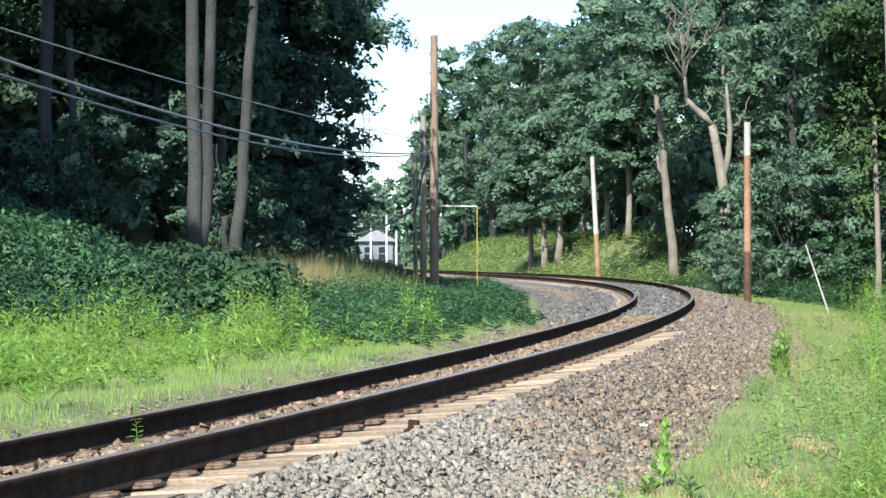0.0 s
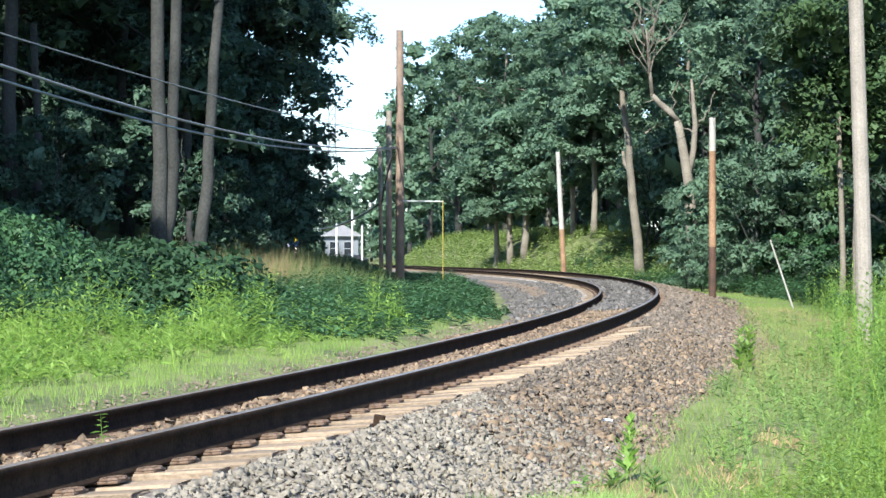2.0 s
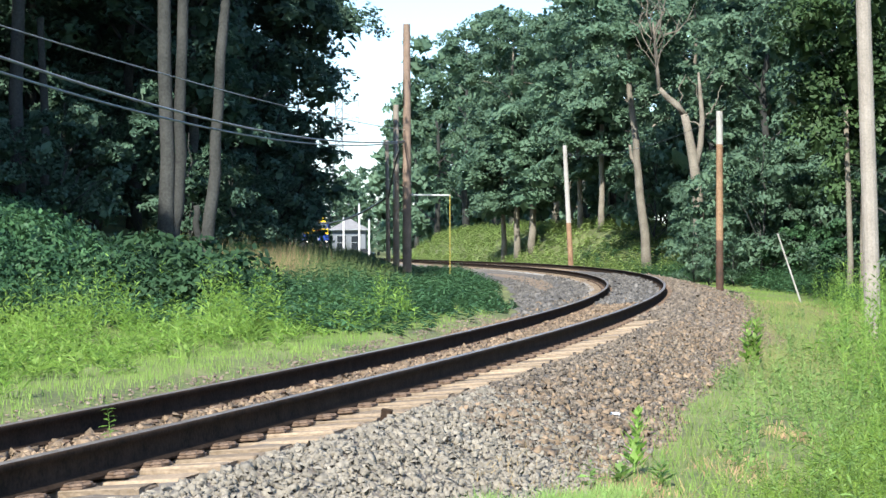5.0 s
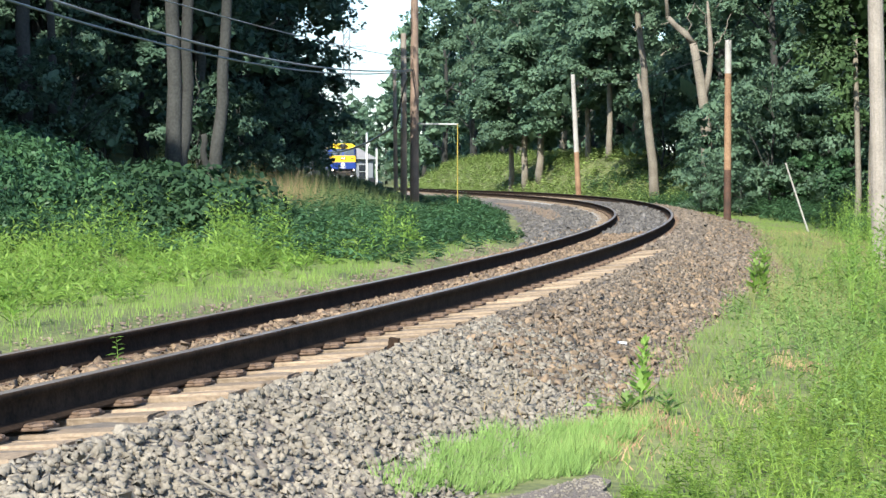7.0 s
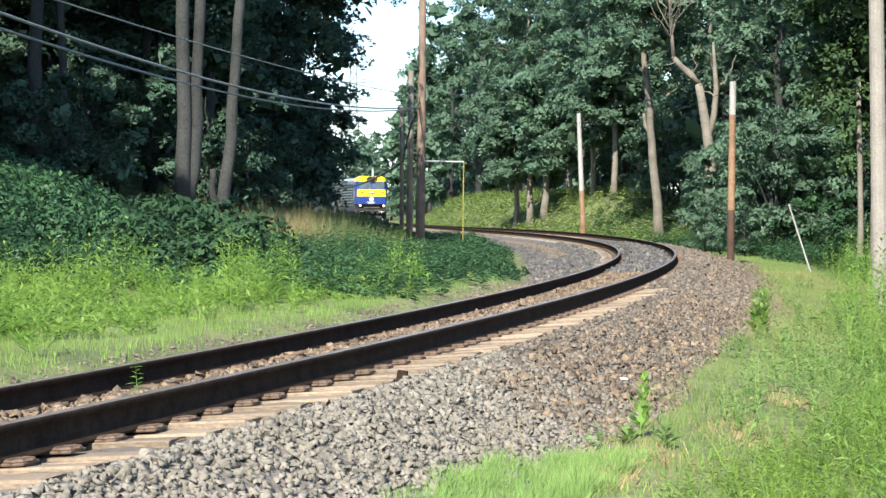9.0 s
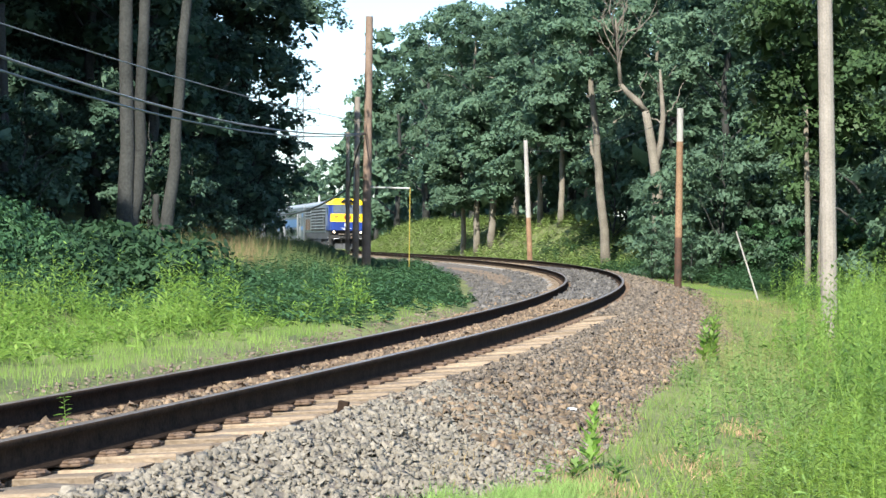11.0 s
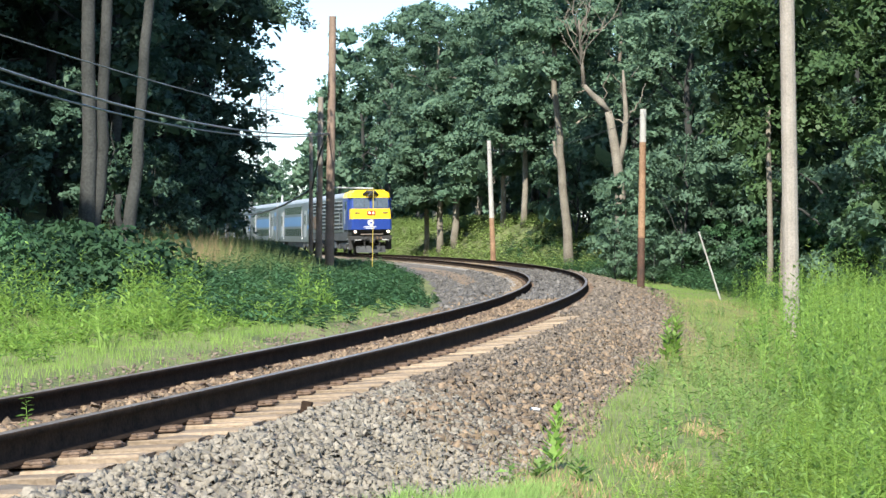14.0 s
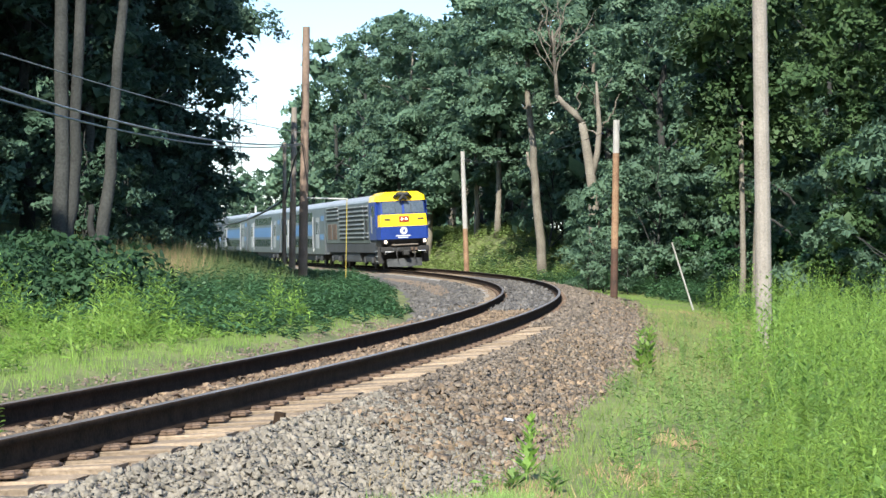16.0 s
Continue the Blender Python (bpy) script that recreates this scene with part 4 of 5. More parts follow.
chip = part("white_chip", box(-0.075, 0.075, -0.02, 0.02, -0.01, 0.01, 0.005), M_WHITE)
p = bed_surface(6.1, 2.25)
chip.matrix_world = pose(float(p[0]), float(p[1]), float(p[2]) + 0.03, 4, 6, 20)
tagged(chip, "white chip of plastic lying on the ballast", "litter")

stick_path = [bed_surface(a, b) for a, b in ((-2.62, 1.80), (-2.57, 1.92), (-2.48, 2.03), (-2.36, 2.12), (-2.22, 2.21))]
stick = part("stick", tube([(float(q[0]), float(q[1]), float(q[2]) + 0.035) for q in stick_path], [0.009, 0.009, 0.008, 0.007, 0.004], 6), M_BARK_PALE)
tagged(stick, "thin bare grey stick lying on the ballast", "stick")

# ---- asphalt apron at the viewer's feet ----
bm = bmesh.new()
rim = [(-0.6, 7.6), (-0.42, 8.5), (-0.25, 9.0), (-0.05, 9.3), (0.22, 9.62), (0.5, 9.95), (0.66, 10.2), (0.82, 10.45), (0.92, 10.65), (1.0, 10.45), (0.92, 10.1), (0.97, 9.8), (0.9, 9.4), (0.95, 8.9), (1.0, 8), (1.6, 3), (1.2, -7), (-1.3, -7), (-1.1, 3)]
top = [bm.verts.new((x, y, ground_z(x, y) + 0.022)) for x, y in rim]
low = [bm.verts.new((x, y, ground_z(x, y) - 0.1)) for x, y in rim]
for i in range(len(rim)):
    j = (i + 1) % len(rim)
    bm.faces.new((top[j], top[i], low[i], low[j]))
bm.faces.new(top)
bmesh.ops.triangulate(bm, faces=[f for f in bm.faces if len(f.verts) > 4])
bmesh.ops.recalc_face_normals(bm, faces=bm.faces)
tagged(part("pavement", bm, M_ASPHALT), "broken edge of old grey asphalt", "pavement", kind="structure")


def loose_gravel():
    rg = np.random.default_rng(88)
    V, F, base = [], [], 0
    for i in range(900):
        y = rg.uniform(8.0, 10.5)
        x = rg.uniform(max(-0.35, (y - 9.3) * 0.72), 0.95)
        vs, fs = STONES[i % len(STONES)]
        k = rg.uniform(0.004, 0.014) if i % 14 else rg.uniform(0.014, 0.03)
        V.append(vs * k + np.array([x, y, ground_z(x, y) + 0.024]))
        F.append(fs + base)
        base += len(vs)
    tagged(raw("loose_gravel", np.concatenate(V), np.concatenate(F), M_STONE), "loose grit and small stones on the asphalt", "gravel", kind="stuff")


loose_gravel()


# ---- grass and weeds ----
def points_in(n, sr, dr, seed, keep=None, s_power=1.0):
    rng = np.random.default_rng(seed)
    s = sr[0] + (sr[1] - sr[0]) * rng.random(n) ** s_power
    d = rng.uniform(*dr, n)
    p = on_track(s, d, 0, False)
    if keep is not None:
        p = p[keep(p[:, 0], p[:, 1], s, d, rng)]
    s, d = track_coords(p[:, 0], p[:, 1])
    p[:, 2] = np.maximum(ground_height(p[:, 0], p[:, 1]), np.where(np.abs(d) < 3.2, on_track(s, d, bed_height(s, d))[:, 2], -9))
    return p, rng


def grass(name, base, rng, height, width, mat, label, bend=0.5, category="grass"):
    """Narrow pointed blades."""
    n = len(base)
    h = (height * rng.uniform(0.5, 1.4, n))[:, None]
    a = rng.uniform(0, 2 * math.pi, n)
    out = np.stack([np.cos(a), np.sin(a), np.zeros(n)], -1)
    b = rng.uniform(0, 2 * math.pi, n)
    side = np.stack([np.cos(b), np.sin(b), np.zeros(n)], -1) * (width * rng.uniform(0.7, 1.4, n))[:, None] / 2
    up = np.array([0, 0, 1.0])
    lean = bend * rng.uniform(0.2, 1.2, n)[:, None]
    t = base + up * h * (1 - 0.3 * lean) + out * h * lean
    v = np.stack([base - side - up * 0.03, base + side - up * 0.03, t], 1).reshape(-1, 3)
    f = np.arange(n * 3).reshape(-1, 3)
    flip = np.cross(side, t - base)[:, 1] > 0
    f[flip] = f[flip][:, [0, 2, 1]]
    soft = np.stack([rng.normal(0, 0.3, n), rng.normal(-0.5, 0.3, n), np.ones(n)], -1)
    soft = np.repeat(soft / np.linalg.norm(soft, axis=1)[:, None], 3, axis=0)
    return tagged(raw(name, v, f, mat, normals=soft), label, category, kind="stuff")


def weed_arrays(base, height, rng, leaves, length, width, rise=0.12, sway=0.10):
    """Upright stalks with narrow leaves all round; returns corners and triangles."""
    n = len(base)
    h = height * np.ones(n)
    k = np.tile(np.linspace(0.12, 1.0, leaves), (n, 1)) + rng.uniform(-0.04, 0.04, (n, leaves))
    a = (np.arange(leaves) * 2.4)[None] + rng.uniform(0, 6.28, (n, 1))
    lean = rng.normal(0, sway, (n, 2))
    top = np.concatenate([lean, np.ones((n, 1))], 1) * h[:, None]
    c = base[:, None] + top[:, None] * k[..., None]
    out = np.stack([np.cos(a), np.sin(a), np.full_like(a, rise) + rng.normal(0, 0.25, a.shape)], -1)
    out /= np.linalg.norm(out, axis=2)[..., None]
    L = (length * (1.15 - 0.55 * k) * rng.uniform(0.7, 1.3, k.shape))[..., None]
    sd = np.stack([-np.sin(a), np.cos(a), rng.normal(0, 0.3, a.shape)], -1) * width * L / length
    v0, v2 = c, c + out * L - np.array([0, 0, 0.25 - 0.3 * rise]) * L
    mid = c + out * L * 0.5
    v = np.stack([v0, mid + sd / 2, v2, mid - sd / 2], 2).reshape(-1, 3)
    i = np.arange(n * leaves)[:, None] * 4
    f = np.concatenate([i + np.array([[0, 2, 1]]), i + np.array([[0, 3, 2]])])
    # the upper side of a leaf is the one turned to the open
    back = np.tile(np.cross(out, sd).reshape(-1, 3) @ np.array([0, -0.8, 0.6]) < 0, 2)
    f[back] = f[back][:, [0, 2, 1]]
    # stalks
    w = 0.0035 + 0.0025 * h[:, None]
    s1, s2 = np.stack([w[:, 0], 0 * w[:, 0], 0 * w[:, 0]], -1), np.stack([0 * w[:, 0], w[:, 0], 0 * w[:, 0]], -1)
    sv = np.stack([base + s1, base - s1 * 0.5 + s2, base - s1 * 0.5 - s2, base + top], 1).reshape(-1, 3)
    j = np.arange(n)[:, None] * 4 + len(v)
    sf = np.concatenate([j + np.array([[0, 1, 3]]), j + np.array([[1, 2, 3]]), j + np.array([[2, 0, 3]])])
    soft = np.concatenate([np.repeat((out * 0.55 + np.array([0, -0.25, 1.0])).reshape(-1, 3), 4, axis=0), np.tile(np.array([0, -0.6, 0.8]), (len(sv), 1))]) + rng.normal(0, 0.2, (len(v) + len(sv), 3))
    return np.concatenate([v, sv]), np.concatenate([f, sf]), soft / np.linalg.norm(soft, axis=1)[:, None]


def weed_field(name, base, height, rng, leaves, length, width, mat, label, rise=0.12, sway=0.10):
    v, f, soft = weed_arrays(base, height, rng, leaves, length, width, rise, sway)
    return tagged(raw(name, v, f, mat, normals=soft), label, "weeds", kind="stuff")


def wave(x, y, f=0.5, ph=0.0):
    return 0.5 + 0.25 * np.sin(x * f * 1.3 + ph) + 0.25 * np.sin(y * f + x * f * 0.6 + 2 * ph)


# inner side: sunny grass along the rail, then leafy weeds, then brush
b, r = points_in(75000, (2, 34), (-7.5, -2.5), 101, lambda x, y, s, d, g: g.random(len(x)) < np.clip((-d - 2.35 - 0.3 * wave(x, y, 2.0, 2)) / 0.7, 0.06, 1) * (0.3 + 0.7 * wave(x, y, 3.0)) * (1 - 0.6 * ease(s, 19, 28)), 1.3)
grass("grass", b, r, 0.09, 0.010, M_GRASS, "sunlit light green grass along the rail")
b, r = points_in(2500, (4, 27), (-9.5, -3.2), 102, lambda x, y, s, d, g: g.random(len(x)) < np.clip((-d - 3.2) / 1.6, 0, 1) * (0.4 + 0.6 * wave(x, y, 1.4)), 1.15)
weed_field("weeds", b, r.uniform(0.3, 0.8, len(b)) * (0.18 + 1.5 * wave(b[:, 0], b[:, 1], 2.1, 3) ** 1.8), r, 20, 0.18, 0.042, M_LEAF_WEED, "bright green leafy weeds along the bank", 0.55)
b, r = points_in(5600, (19, 95), (-11.5, -2.7), 103, lambda x, y, s, d, g: g.random(len(x)) < np.clip((-d - 2.6 - 1.4 * ease(s, 36, 50)) / 1.2, 0, 1))
s_b, d_b = track_coords(b[:, 0], b[:, 1])
weed_field("weeds", b, r.uniform(0.3, 0.75, len(b)) * (0.45 + 0.9 * wave(b[:, 0], b[:, 1], 1.2, 5)) * (0.35 + 0.65 * ease(-d_b, 2.8, 4.6)) * (1 - 0.45 * ease(s_b, 44, 58)), r, 16, 0.20, 0.066, M_LEAF_BUSH, "dark green leafy weeds below the poles")
M_GRASS_BROWN = material("browning_grass", (0.066, 0.105, 0.038), (0.145, 0.185, 0.07), 0.6, 0.7, 0, 5, island=0.3, through_light=0.3)
for cx, cy, wx, wy, n, h, mat, label in ((-4.15, 60.0, 0.5, 2.2, 1000, 0.85, M_GRASS_DRY, "patch of dry straw-coloured grass on the rise"), (-5.0, 63.0, 0.8, 3.0, 700, 0.8, M_GRASS_DRY, "patch of dry straw-coloured grass on the rise"),
                                         (-4.6, 61.0, 1.6, 4.5, 4200, 0.85, M_GRASS_BROWN, "tall browning grass below the dark stand"), (-2.6, 66.0, 1.0, 4.5, 1500, 0.6, M_GRASS_BROWN, "tall browning grass below the dark stand")):
    r = np.random.default_rng(int(104 + 10 * cy))
    b = np.stack([cx + r.normal(0, wx, n), cy + r.normal(0, wy, n), np.zeros(n)], -1)
    b[:, 2] = ground_height(b[:, 0], b[:, 1])
    grass("dry_grass" if mat is M_GRASS_DRY else "tall_grass", b, r, h, 0.022, mat, label, 0.5)

# outer side: rough grass, then tall weeds
b, r = points_in(80000, (-2, 80), (2.45, 9.5), 111, lambda x, y, s, d, g: (g.random(len(x)) < np.clip((d - 1.2 - 1.1 * bed_width(s, d)) / 0.6, 0.04, 1)) & ~((x < 0.95) & (y < 11.0)), 1.5)
grass("grass", b, r, 0.10, 0.010, M_GRASS, "bright rough grass beside the ballast", 0.7)
b, r = points_in(5400, (0, 52), (2.9, 11), 112, lambda x, y, s, d, g: (x / np.maximum(y, 1) > 0.192 + 0.055 * wave(x, y, 0.9, 4) + 0.02 * g.random(len(x))) & (y > 9), 1.2)
near = np.clip((b[:, 1] - 10) / 12, 0.35, 1)
leafy = r.random(len(b)) < 0.25 * (wave(b[:, 0], b[:, 1], 0.8, 2) > 0.5)
high = r.uniform(0.6, 1.4, len(b)) * near * (0.45 + 0.95 * wave(b[:, 0], b[:, 1], 1.5, 1))
weed_field("tall_weeds", b[~leafy], high[~leafy], r, 26, 0.135, 0.030, M_LEAF_WEED, "tall bright green weeds with narrow leaves", 0.6, 0.12)
weed_field("tall_weeds", b[leafy], high[leafy] * 0.95, r, 22, 0.16, 0.05, material("goldenrod_leaf", (0.085, 0.18, 0.04), (0.19, 0.315, 0.075), 0.8, 0.6, 0, 6, island=0.25, through_light=0.4), "tall darker broad-leaved weeds among the bright ones", 0.7, 0.10)
b, r = points_in(3700, (-6, 12), (2.6, 6.5), 113, lambda x, y, s, d, g: (x > 0.95 + 0.42 * np.clip(y - 10, 0, 2.7) + 0.36 * np.clip(y - 12.7, 0, 20) + 0.5 * g.random(len(x)) ** 2) & (y > 6.2), 1.0)
weed_field("feathery_weeds", b, r.uniform(0.16, 0.52, len(b)) * (0.3 + 1.5 * wave(b[:, 0], b[:, 1], 3.2, 1) ** 1.5) * (0.6 + 0.4 * ease(b[:, 0] / b[:, 1], 0.12, 0.2)), r, 32, 0.065, 0.011, material("feathery_leaf", (0.088, 0.175, 0.034), (0.30, 0.44, 0.085), 1.8, 0.6, 0, 8, island=0.35, through_light=0.45), "low feathery green weeds at the edge of the asphalt", 0.45, 0.3)
b, r = points_in(520, (-3, 14), (3.0, 7), 118, lambda x, y, s, d, g: (x / np.maximum(y, 1) > 0.15 + 0.05 * g.random(len(x))) & (y > 7.6))
weed_field("leafy_weeds", b, r.uniform(0.25, 0.62, len(b)), r, 24, 0.11, 0.020, M_CRAB, "fresh yellow-green weeds with lance-shaped leaves", 0.5, 0.22)
b, r = points_in(26000, (-1.2, 2.3), (2.2, 3.2), 114, lambda x, y, s, d, g: (d < np.minimum(2.40 + 0.42 * (s + 1.1), 3.0) + 0.05 * np.sin(9 * s)) & (d > 2.25 + 0.05 * (s + 1.1) + 0.2 * np.clip(s - 0.6, 0, 3) + 0.04 * np.sin(7 * s)) & (g.random(len(x)) < 0.35 + 0.65 * wave(x, y, 7.0)))
grass("crabgrass", b, r, 0.12, 0.010, M_CRAB, "fresh green crabgrass growing over the ballast edge", 0.95)
b, r = points_in(500, (1.0, 4.2), (2.1, 3.0), 115, lambda x, y, s, d, g: g.random(len(x)) < 0.8)
grass("dry_grass", b, r, 0.10, 0.012, M_GRASS_DRY, "dead straw at the edge of the ballast", 1.2)
b, r = points_in(3300, (96, 188), (4.2, 13.5), 116)
weed_field("mound_weeds", b, r.uniform(0.4, 0.9, len(b)), r, 12, 0.30, 0.11, material("mound_leaf", (0.12, 0.19, 0.05), (0.25, 0.33, 0.11), 0.5, 0.6, 0, 5, island=0.3, through_light=0.3), "sunny green weeds on the mound beyond the curve")
b, r = points_in(2000, (50, 112), (6.2, 12), 117)
weed_field("edge_weeds", b, r.uniform(0.3, 0.9, len(b)), r, 12, 0.26, 0.09, M_LEAF_BUSH, "green undergrowth along the edge of the woods")


def bush(seed, rad, high, leaf, mat, label):
    rng = np.random.default_rng(seed)
    t = thing("bush", label, "bush", "bushes on the bank")
    cl = []
    for i in range(26):
        a, q = rng.uniform(0, 6.28), math.sqrt(rng.random())
        cl.append((rad * q * math.cos(a), rad * q * math.sin(a), high * (0.25 + 0.55 * rng.random() * (1 - 0.5 * q)), rad * rng.uniform(0.24, 0.42)))
    v, f, soft = clump_leaves(cl, 240 / (rad * rad * 0.11) * 0.55 * (0.105 / leaf if leaf < 0.1 else 1.0), leaf, leaf * 0.55, rng, 0.7)
    raw("foliage", v, f, mat, t, normals=soft)
    bm = bmesh.new()
    for c in cl[::3]:
        add_tube(bm, limb_path((c[0] * 0.2, c[1] * 0.2, -0.1), c[:3], rng, 3), [0.022, 0.018, 0.013, 0.008], 5)
    part("stem", bm, M_BARK, t)
    return t


def bushes():
    vine = [bush(201, 1.5, 1.5, 0.15, M_LEAF_VINE, "dark green bush with drooping leaves"), bush(202, 1.3, 1.2, 0.088, M_LEAF_BUSH, "leafy green bush on the bank")]
    rng = random.Random(9)
    for x, y, k, q in ((-3.6, 38, 0, 0.8), (-4.4, 37, 0, 1.0), (-5.4, 37, 0, 1.1), (-5.0, 39, 0, 1.15), (-4.0, 40, 0, 0.95), (-6.3, 38.5, 0, 1.15), (-5.8, 41, 0, 1.2), (-4.6, 42.5, 0, 1.0), (-7.2, 40, 0, 1.1),
                       (-6.9, 36, 1, 1.3), (-7.8, 35, 1, 1.5), (-8.9, 36, 1, 1.8), (-7.9, 37.5, 1, 1.8), (-9.2, 38.5, 1, 1.9), (-8.2, 33.5, 1, 1.1), (-9.0, 41, 1, 1.5), (-10.2, 42, 1, 1.5), (-8.4, 43, 1, 1.3), (-10, 45, 1, 1.4), (-7.0, 44, 1, 1.2),
                       (-11.4, 46, 1, 1.4), (-7.2, 33, 1, 0.8), (-6.2, 34.5, 1, 0.8), (-5.4, 46, 0, 0.9), (-6.4, 48, 1, 0.9), (-8.6, 48, 1, 1.0), (-12.5, 50, 1, 1.2)):
        plant(vine[k], x, y, (q if q < 1.3 else 0.55 + 0.6 * q) * rng.uniform(0.92, 1.08) * (0.9 if k else 1.0))
    for s, d in ((52, -7.0), (58, -7.6), (63, -6.6), (68, -8.8), (73, -8.6), (48, -6.4), (78, -7.6), (70, -6.4)):
        p = on_track(s, d)
        plant(vine[1], float(p[0]), float(p[1]), rng.uniform(0.34, 0.5))
    for x, y, q in ((13.2, 42, 0.75), (12.4, 46, 0.7), (14, 50, 0.8), (12.0, 52, 0.7), (12.8, 38, 0.8), (11.6, 41, 0.6), (13.0, 57, 0.7), (10.8, 36.5, 0.6), (9.6, 33, 0.55), (10.4, 31, 0.6)):
        plant(vine[1], x, y, q)
    discard(vine)


def single_weed(x, y, h, leaves, length, width, seed, label, z=None, mat=M_LEAF_WEED, rise=0.3):
    rng = np.random.default_rng(seed)
    t = thing("weed", label, "weed", at=pose(x, y, ground_z(x, y) if z is None else z))
    n = 3 if h > 0.5 else 1
    base = np.concatenate([rng.normal(0, 0.05, (n, 2)), np.full((n, 1), -0.02)], 1)
    v, f, soft = weed_arrays(base, h * rng.uniform(0.8, 1.0, n), rng, leaves, length, width, rise)
    raw("leaves", v, f, mat, t, normals=soft)
    return t


bushes()
single_weed(4.38, 25.6, 0.80, 46, 0.17, 0.065, 301, "tall broad-leaved weed at the edge of the ballast", rise=0.8)
single_weed(1.55, 14.1, 0.46, 56, 0.13, 0.05, 302, "leafy yellow-green weed growing out of the ballast", rise=0.9)
single_weed(1.42, 13.6, 0.15, 34, 0.13, 0.04, 307, "low spreading yellow-green weed on the ballast", mat=M_CRAB, rise=0.6)
single_weed(1.62, 13.5, 0.17, 34, 0.13, 0.04, 308, "low spreading yellow-green weed on the ballast", mat=M_CRAB, rise=0.6)
single_weed(1.2, 13.3, 0.20, 14, 0.12, 0.04, 303, "low green weed on the ballast", mat=M_CRAB)
single_weed(2.03, 16.5, 0.16, 14, 0.10, 0.03, 304, "low green weed on the ballast")
q = on_track(1.1, -0.23, -0.2)
single_weed(float(q[0]), float(q[1]), 0.36, 26, 0.07, 0.020, 305, "thin weed growing between the rails", float(q[2]))
single_weed(5.6, 27.5, 0.4, 16, 0.2, 0.06, 306, "small weed on the grass verge")
b, r = points_in(5200, (12, 40), (2.7, 6.8), 121, lambda x, y, s, d, g: (x / y > 0.165) & (x / y < 0.25) & (wave(x, y, 0.9, 2) > 0.4))
grass("seeding_grass", b, r, 0.36, 0.007, material("seeding_grass", (0.16, 0.165, 0.06), (0.27, 0.26, 0.11), 0.5, 0.7, 0, 5, island=0.25, through_light=0.3), "fine seeding grass with a brownish haze of stalks", 0.35)
for k, (cx, cy, n) in enumerate(((10.4, 54.9, 500), (3.3, 17.2, 260), (2.4, 14.6, 200), (1.08, 11.95, 300), (1.5, 12.9, 160))):
    rg = np.random.default_rng(130 + k)
    b = np.stack([cx + rg.normal(0, 0.012 * cy, n), cy + rg.normal(0, 0.03 * cy, n), np.zeros(n)], -1)
    b[:, 2] = ground_height(b[:, 0], b[:, 1])
    grass("dead_grass", b, rg, 0.09, 0.016, material("dead_grass", (0.30, 0.19, 0.11), (0.46, 0.31, 0.19), 0.5, 0.8, 0, 5, island=0.3, through_light=0.2), "bare patch of dead tan grass", 1.4)


# irregular tufts that break up the verge
b, r = points_in(2600, (4, 48), (2.6, 9.0), 122, lambda x, y, s, d, g: (x / y > 0.15) & (wave(x, y, 1.9, 6) * wave(x, y, 0.7, 2) > 0.32) & (g.random(len(x)) < 0.75), 1.2)
weed_field("verge_weeds", b, r.uniform(0.08, 0.34, len(b)), r, 14, 0.13, 0.022, material("verge_leaf", (0.10, 0.19, 0.05), (0.22, 0.33, 0.10), 0.8, 0.6, 0, 6, island=0.3, through_light=0.4), "mixed low weeds and tufts in the rough verge", 0.6)
b, r = points_in(16000, (1, 45), (2.5, 8.0), 123, lambda x, y, s, d, g: (g.random(len(x)) < np.clip((d - 1.0 - 1.1 * bed_width(s, d)) / 0.8, 0.03, 1)) & (wave(x, y, 2.3, 1) > 0.45) & ~((x < 0.95) & (y < 11.0)), 1.3)
grass("rough_grass", b, r, 0.17, 0.011, material("rough_grass", (0.09, 0.155, 0.038), (0.24, 0.285, 0.09), 1.2, 0.65, 0, 5, island=0.4, through_light=0.35), "rough tufted grass of uneven height on the verge", 0.8)


# ---- the train ----
M_SILVER = material("brushed_stainless", (0.12, 0.138, 0.155), (0.19, 0.212, 0.232), 0.8, 0.38, 0.05, 20, metal=0.55)
M_ROOFGREY = material("pale_roof_metal", (0.32, 0.33, 0.34), (0.42, 0.43, 0.44), 0.8, 0.45, 0.05, 20, metal=0.3)
# underbody grey, darkened in colour for the shade along the train's side
M_GREY = material("darkened_underbody", (0.030, 0.033, 0.035), (0.062, 0.066, 0.07), 1, 0.8, 0.2, 20)
M_BLACK = material("black_running_gear", (0.012, 0.012, 0.013), (0.035, 0.034, 0.033), 2, 0.7, 0.2, 20)
M_BLUE = material("deep_blue_paint", (0.012, 0.036, 0.185), (0.018, 0.05, 0.25), 0.8, 0.3, 0.02, 10)
M_STRIPE = material("light_blue_stripe", (0.07, 0.17, 0.36), (0.10, 0.22, 0.42), 0.8, 0.35, 0.02, 10)
M_YELLOW = material("yellow_paint", (0.80, 0.52, 0.01), (0.90, 0.60, 0.015), 0.8, 0.35, 0.02, 10)
M_PANE = material("windscreen", (0.05, 0.068, 0.085), (0.095, 0.12, 0.15), 1, 0.08, 0, 10)
M_RED = material("red_lamp_box", (0.25, 0.04, 0.02), (0.35, 0.06, 0.03), 1, 0.5, 0, 10)
M_LAMP = bpy.data.materials.new("lit_headlamp")
M_LAMP.use_nodes = True
M_LAMP.node_tree.nodes["Principled BSDF"].inputs["Emission Color"].default_value = (1.0, 0.76, 0.48, 1)
M_LAMP.node_tree.nodes["Principled BSDF"].inputs["Emission Strength"].default_value = 2.2


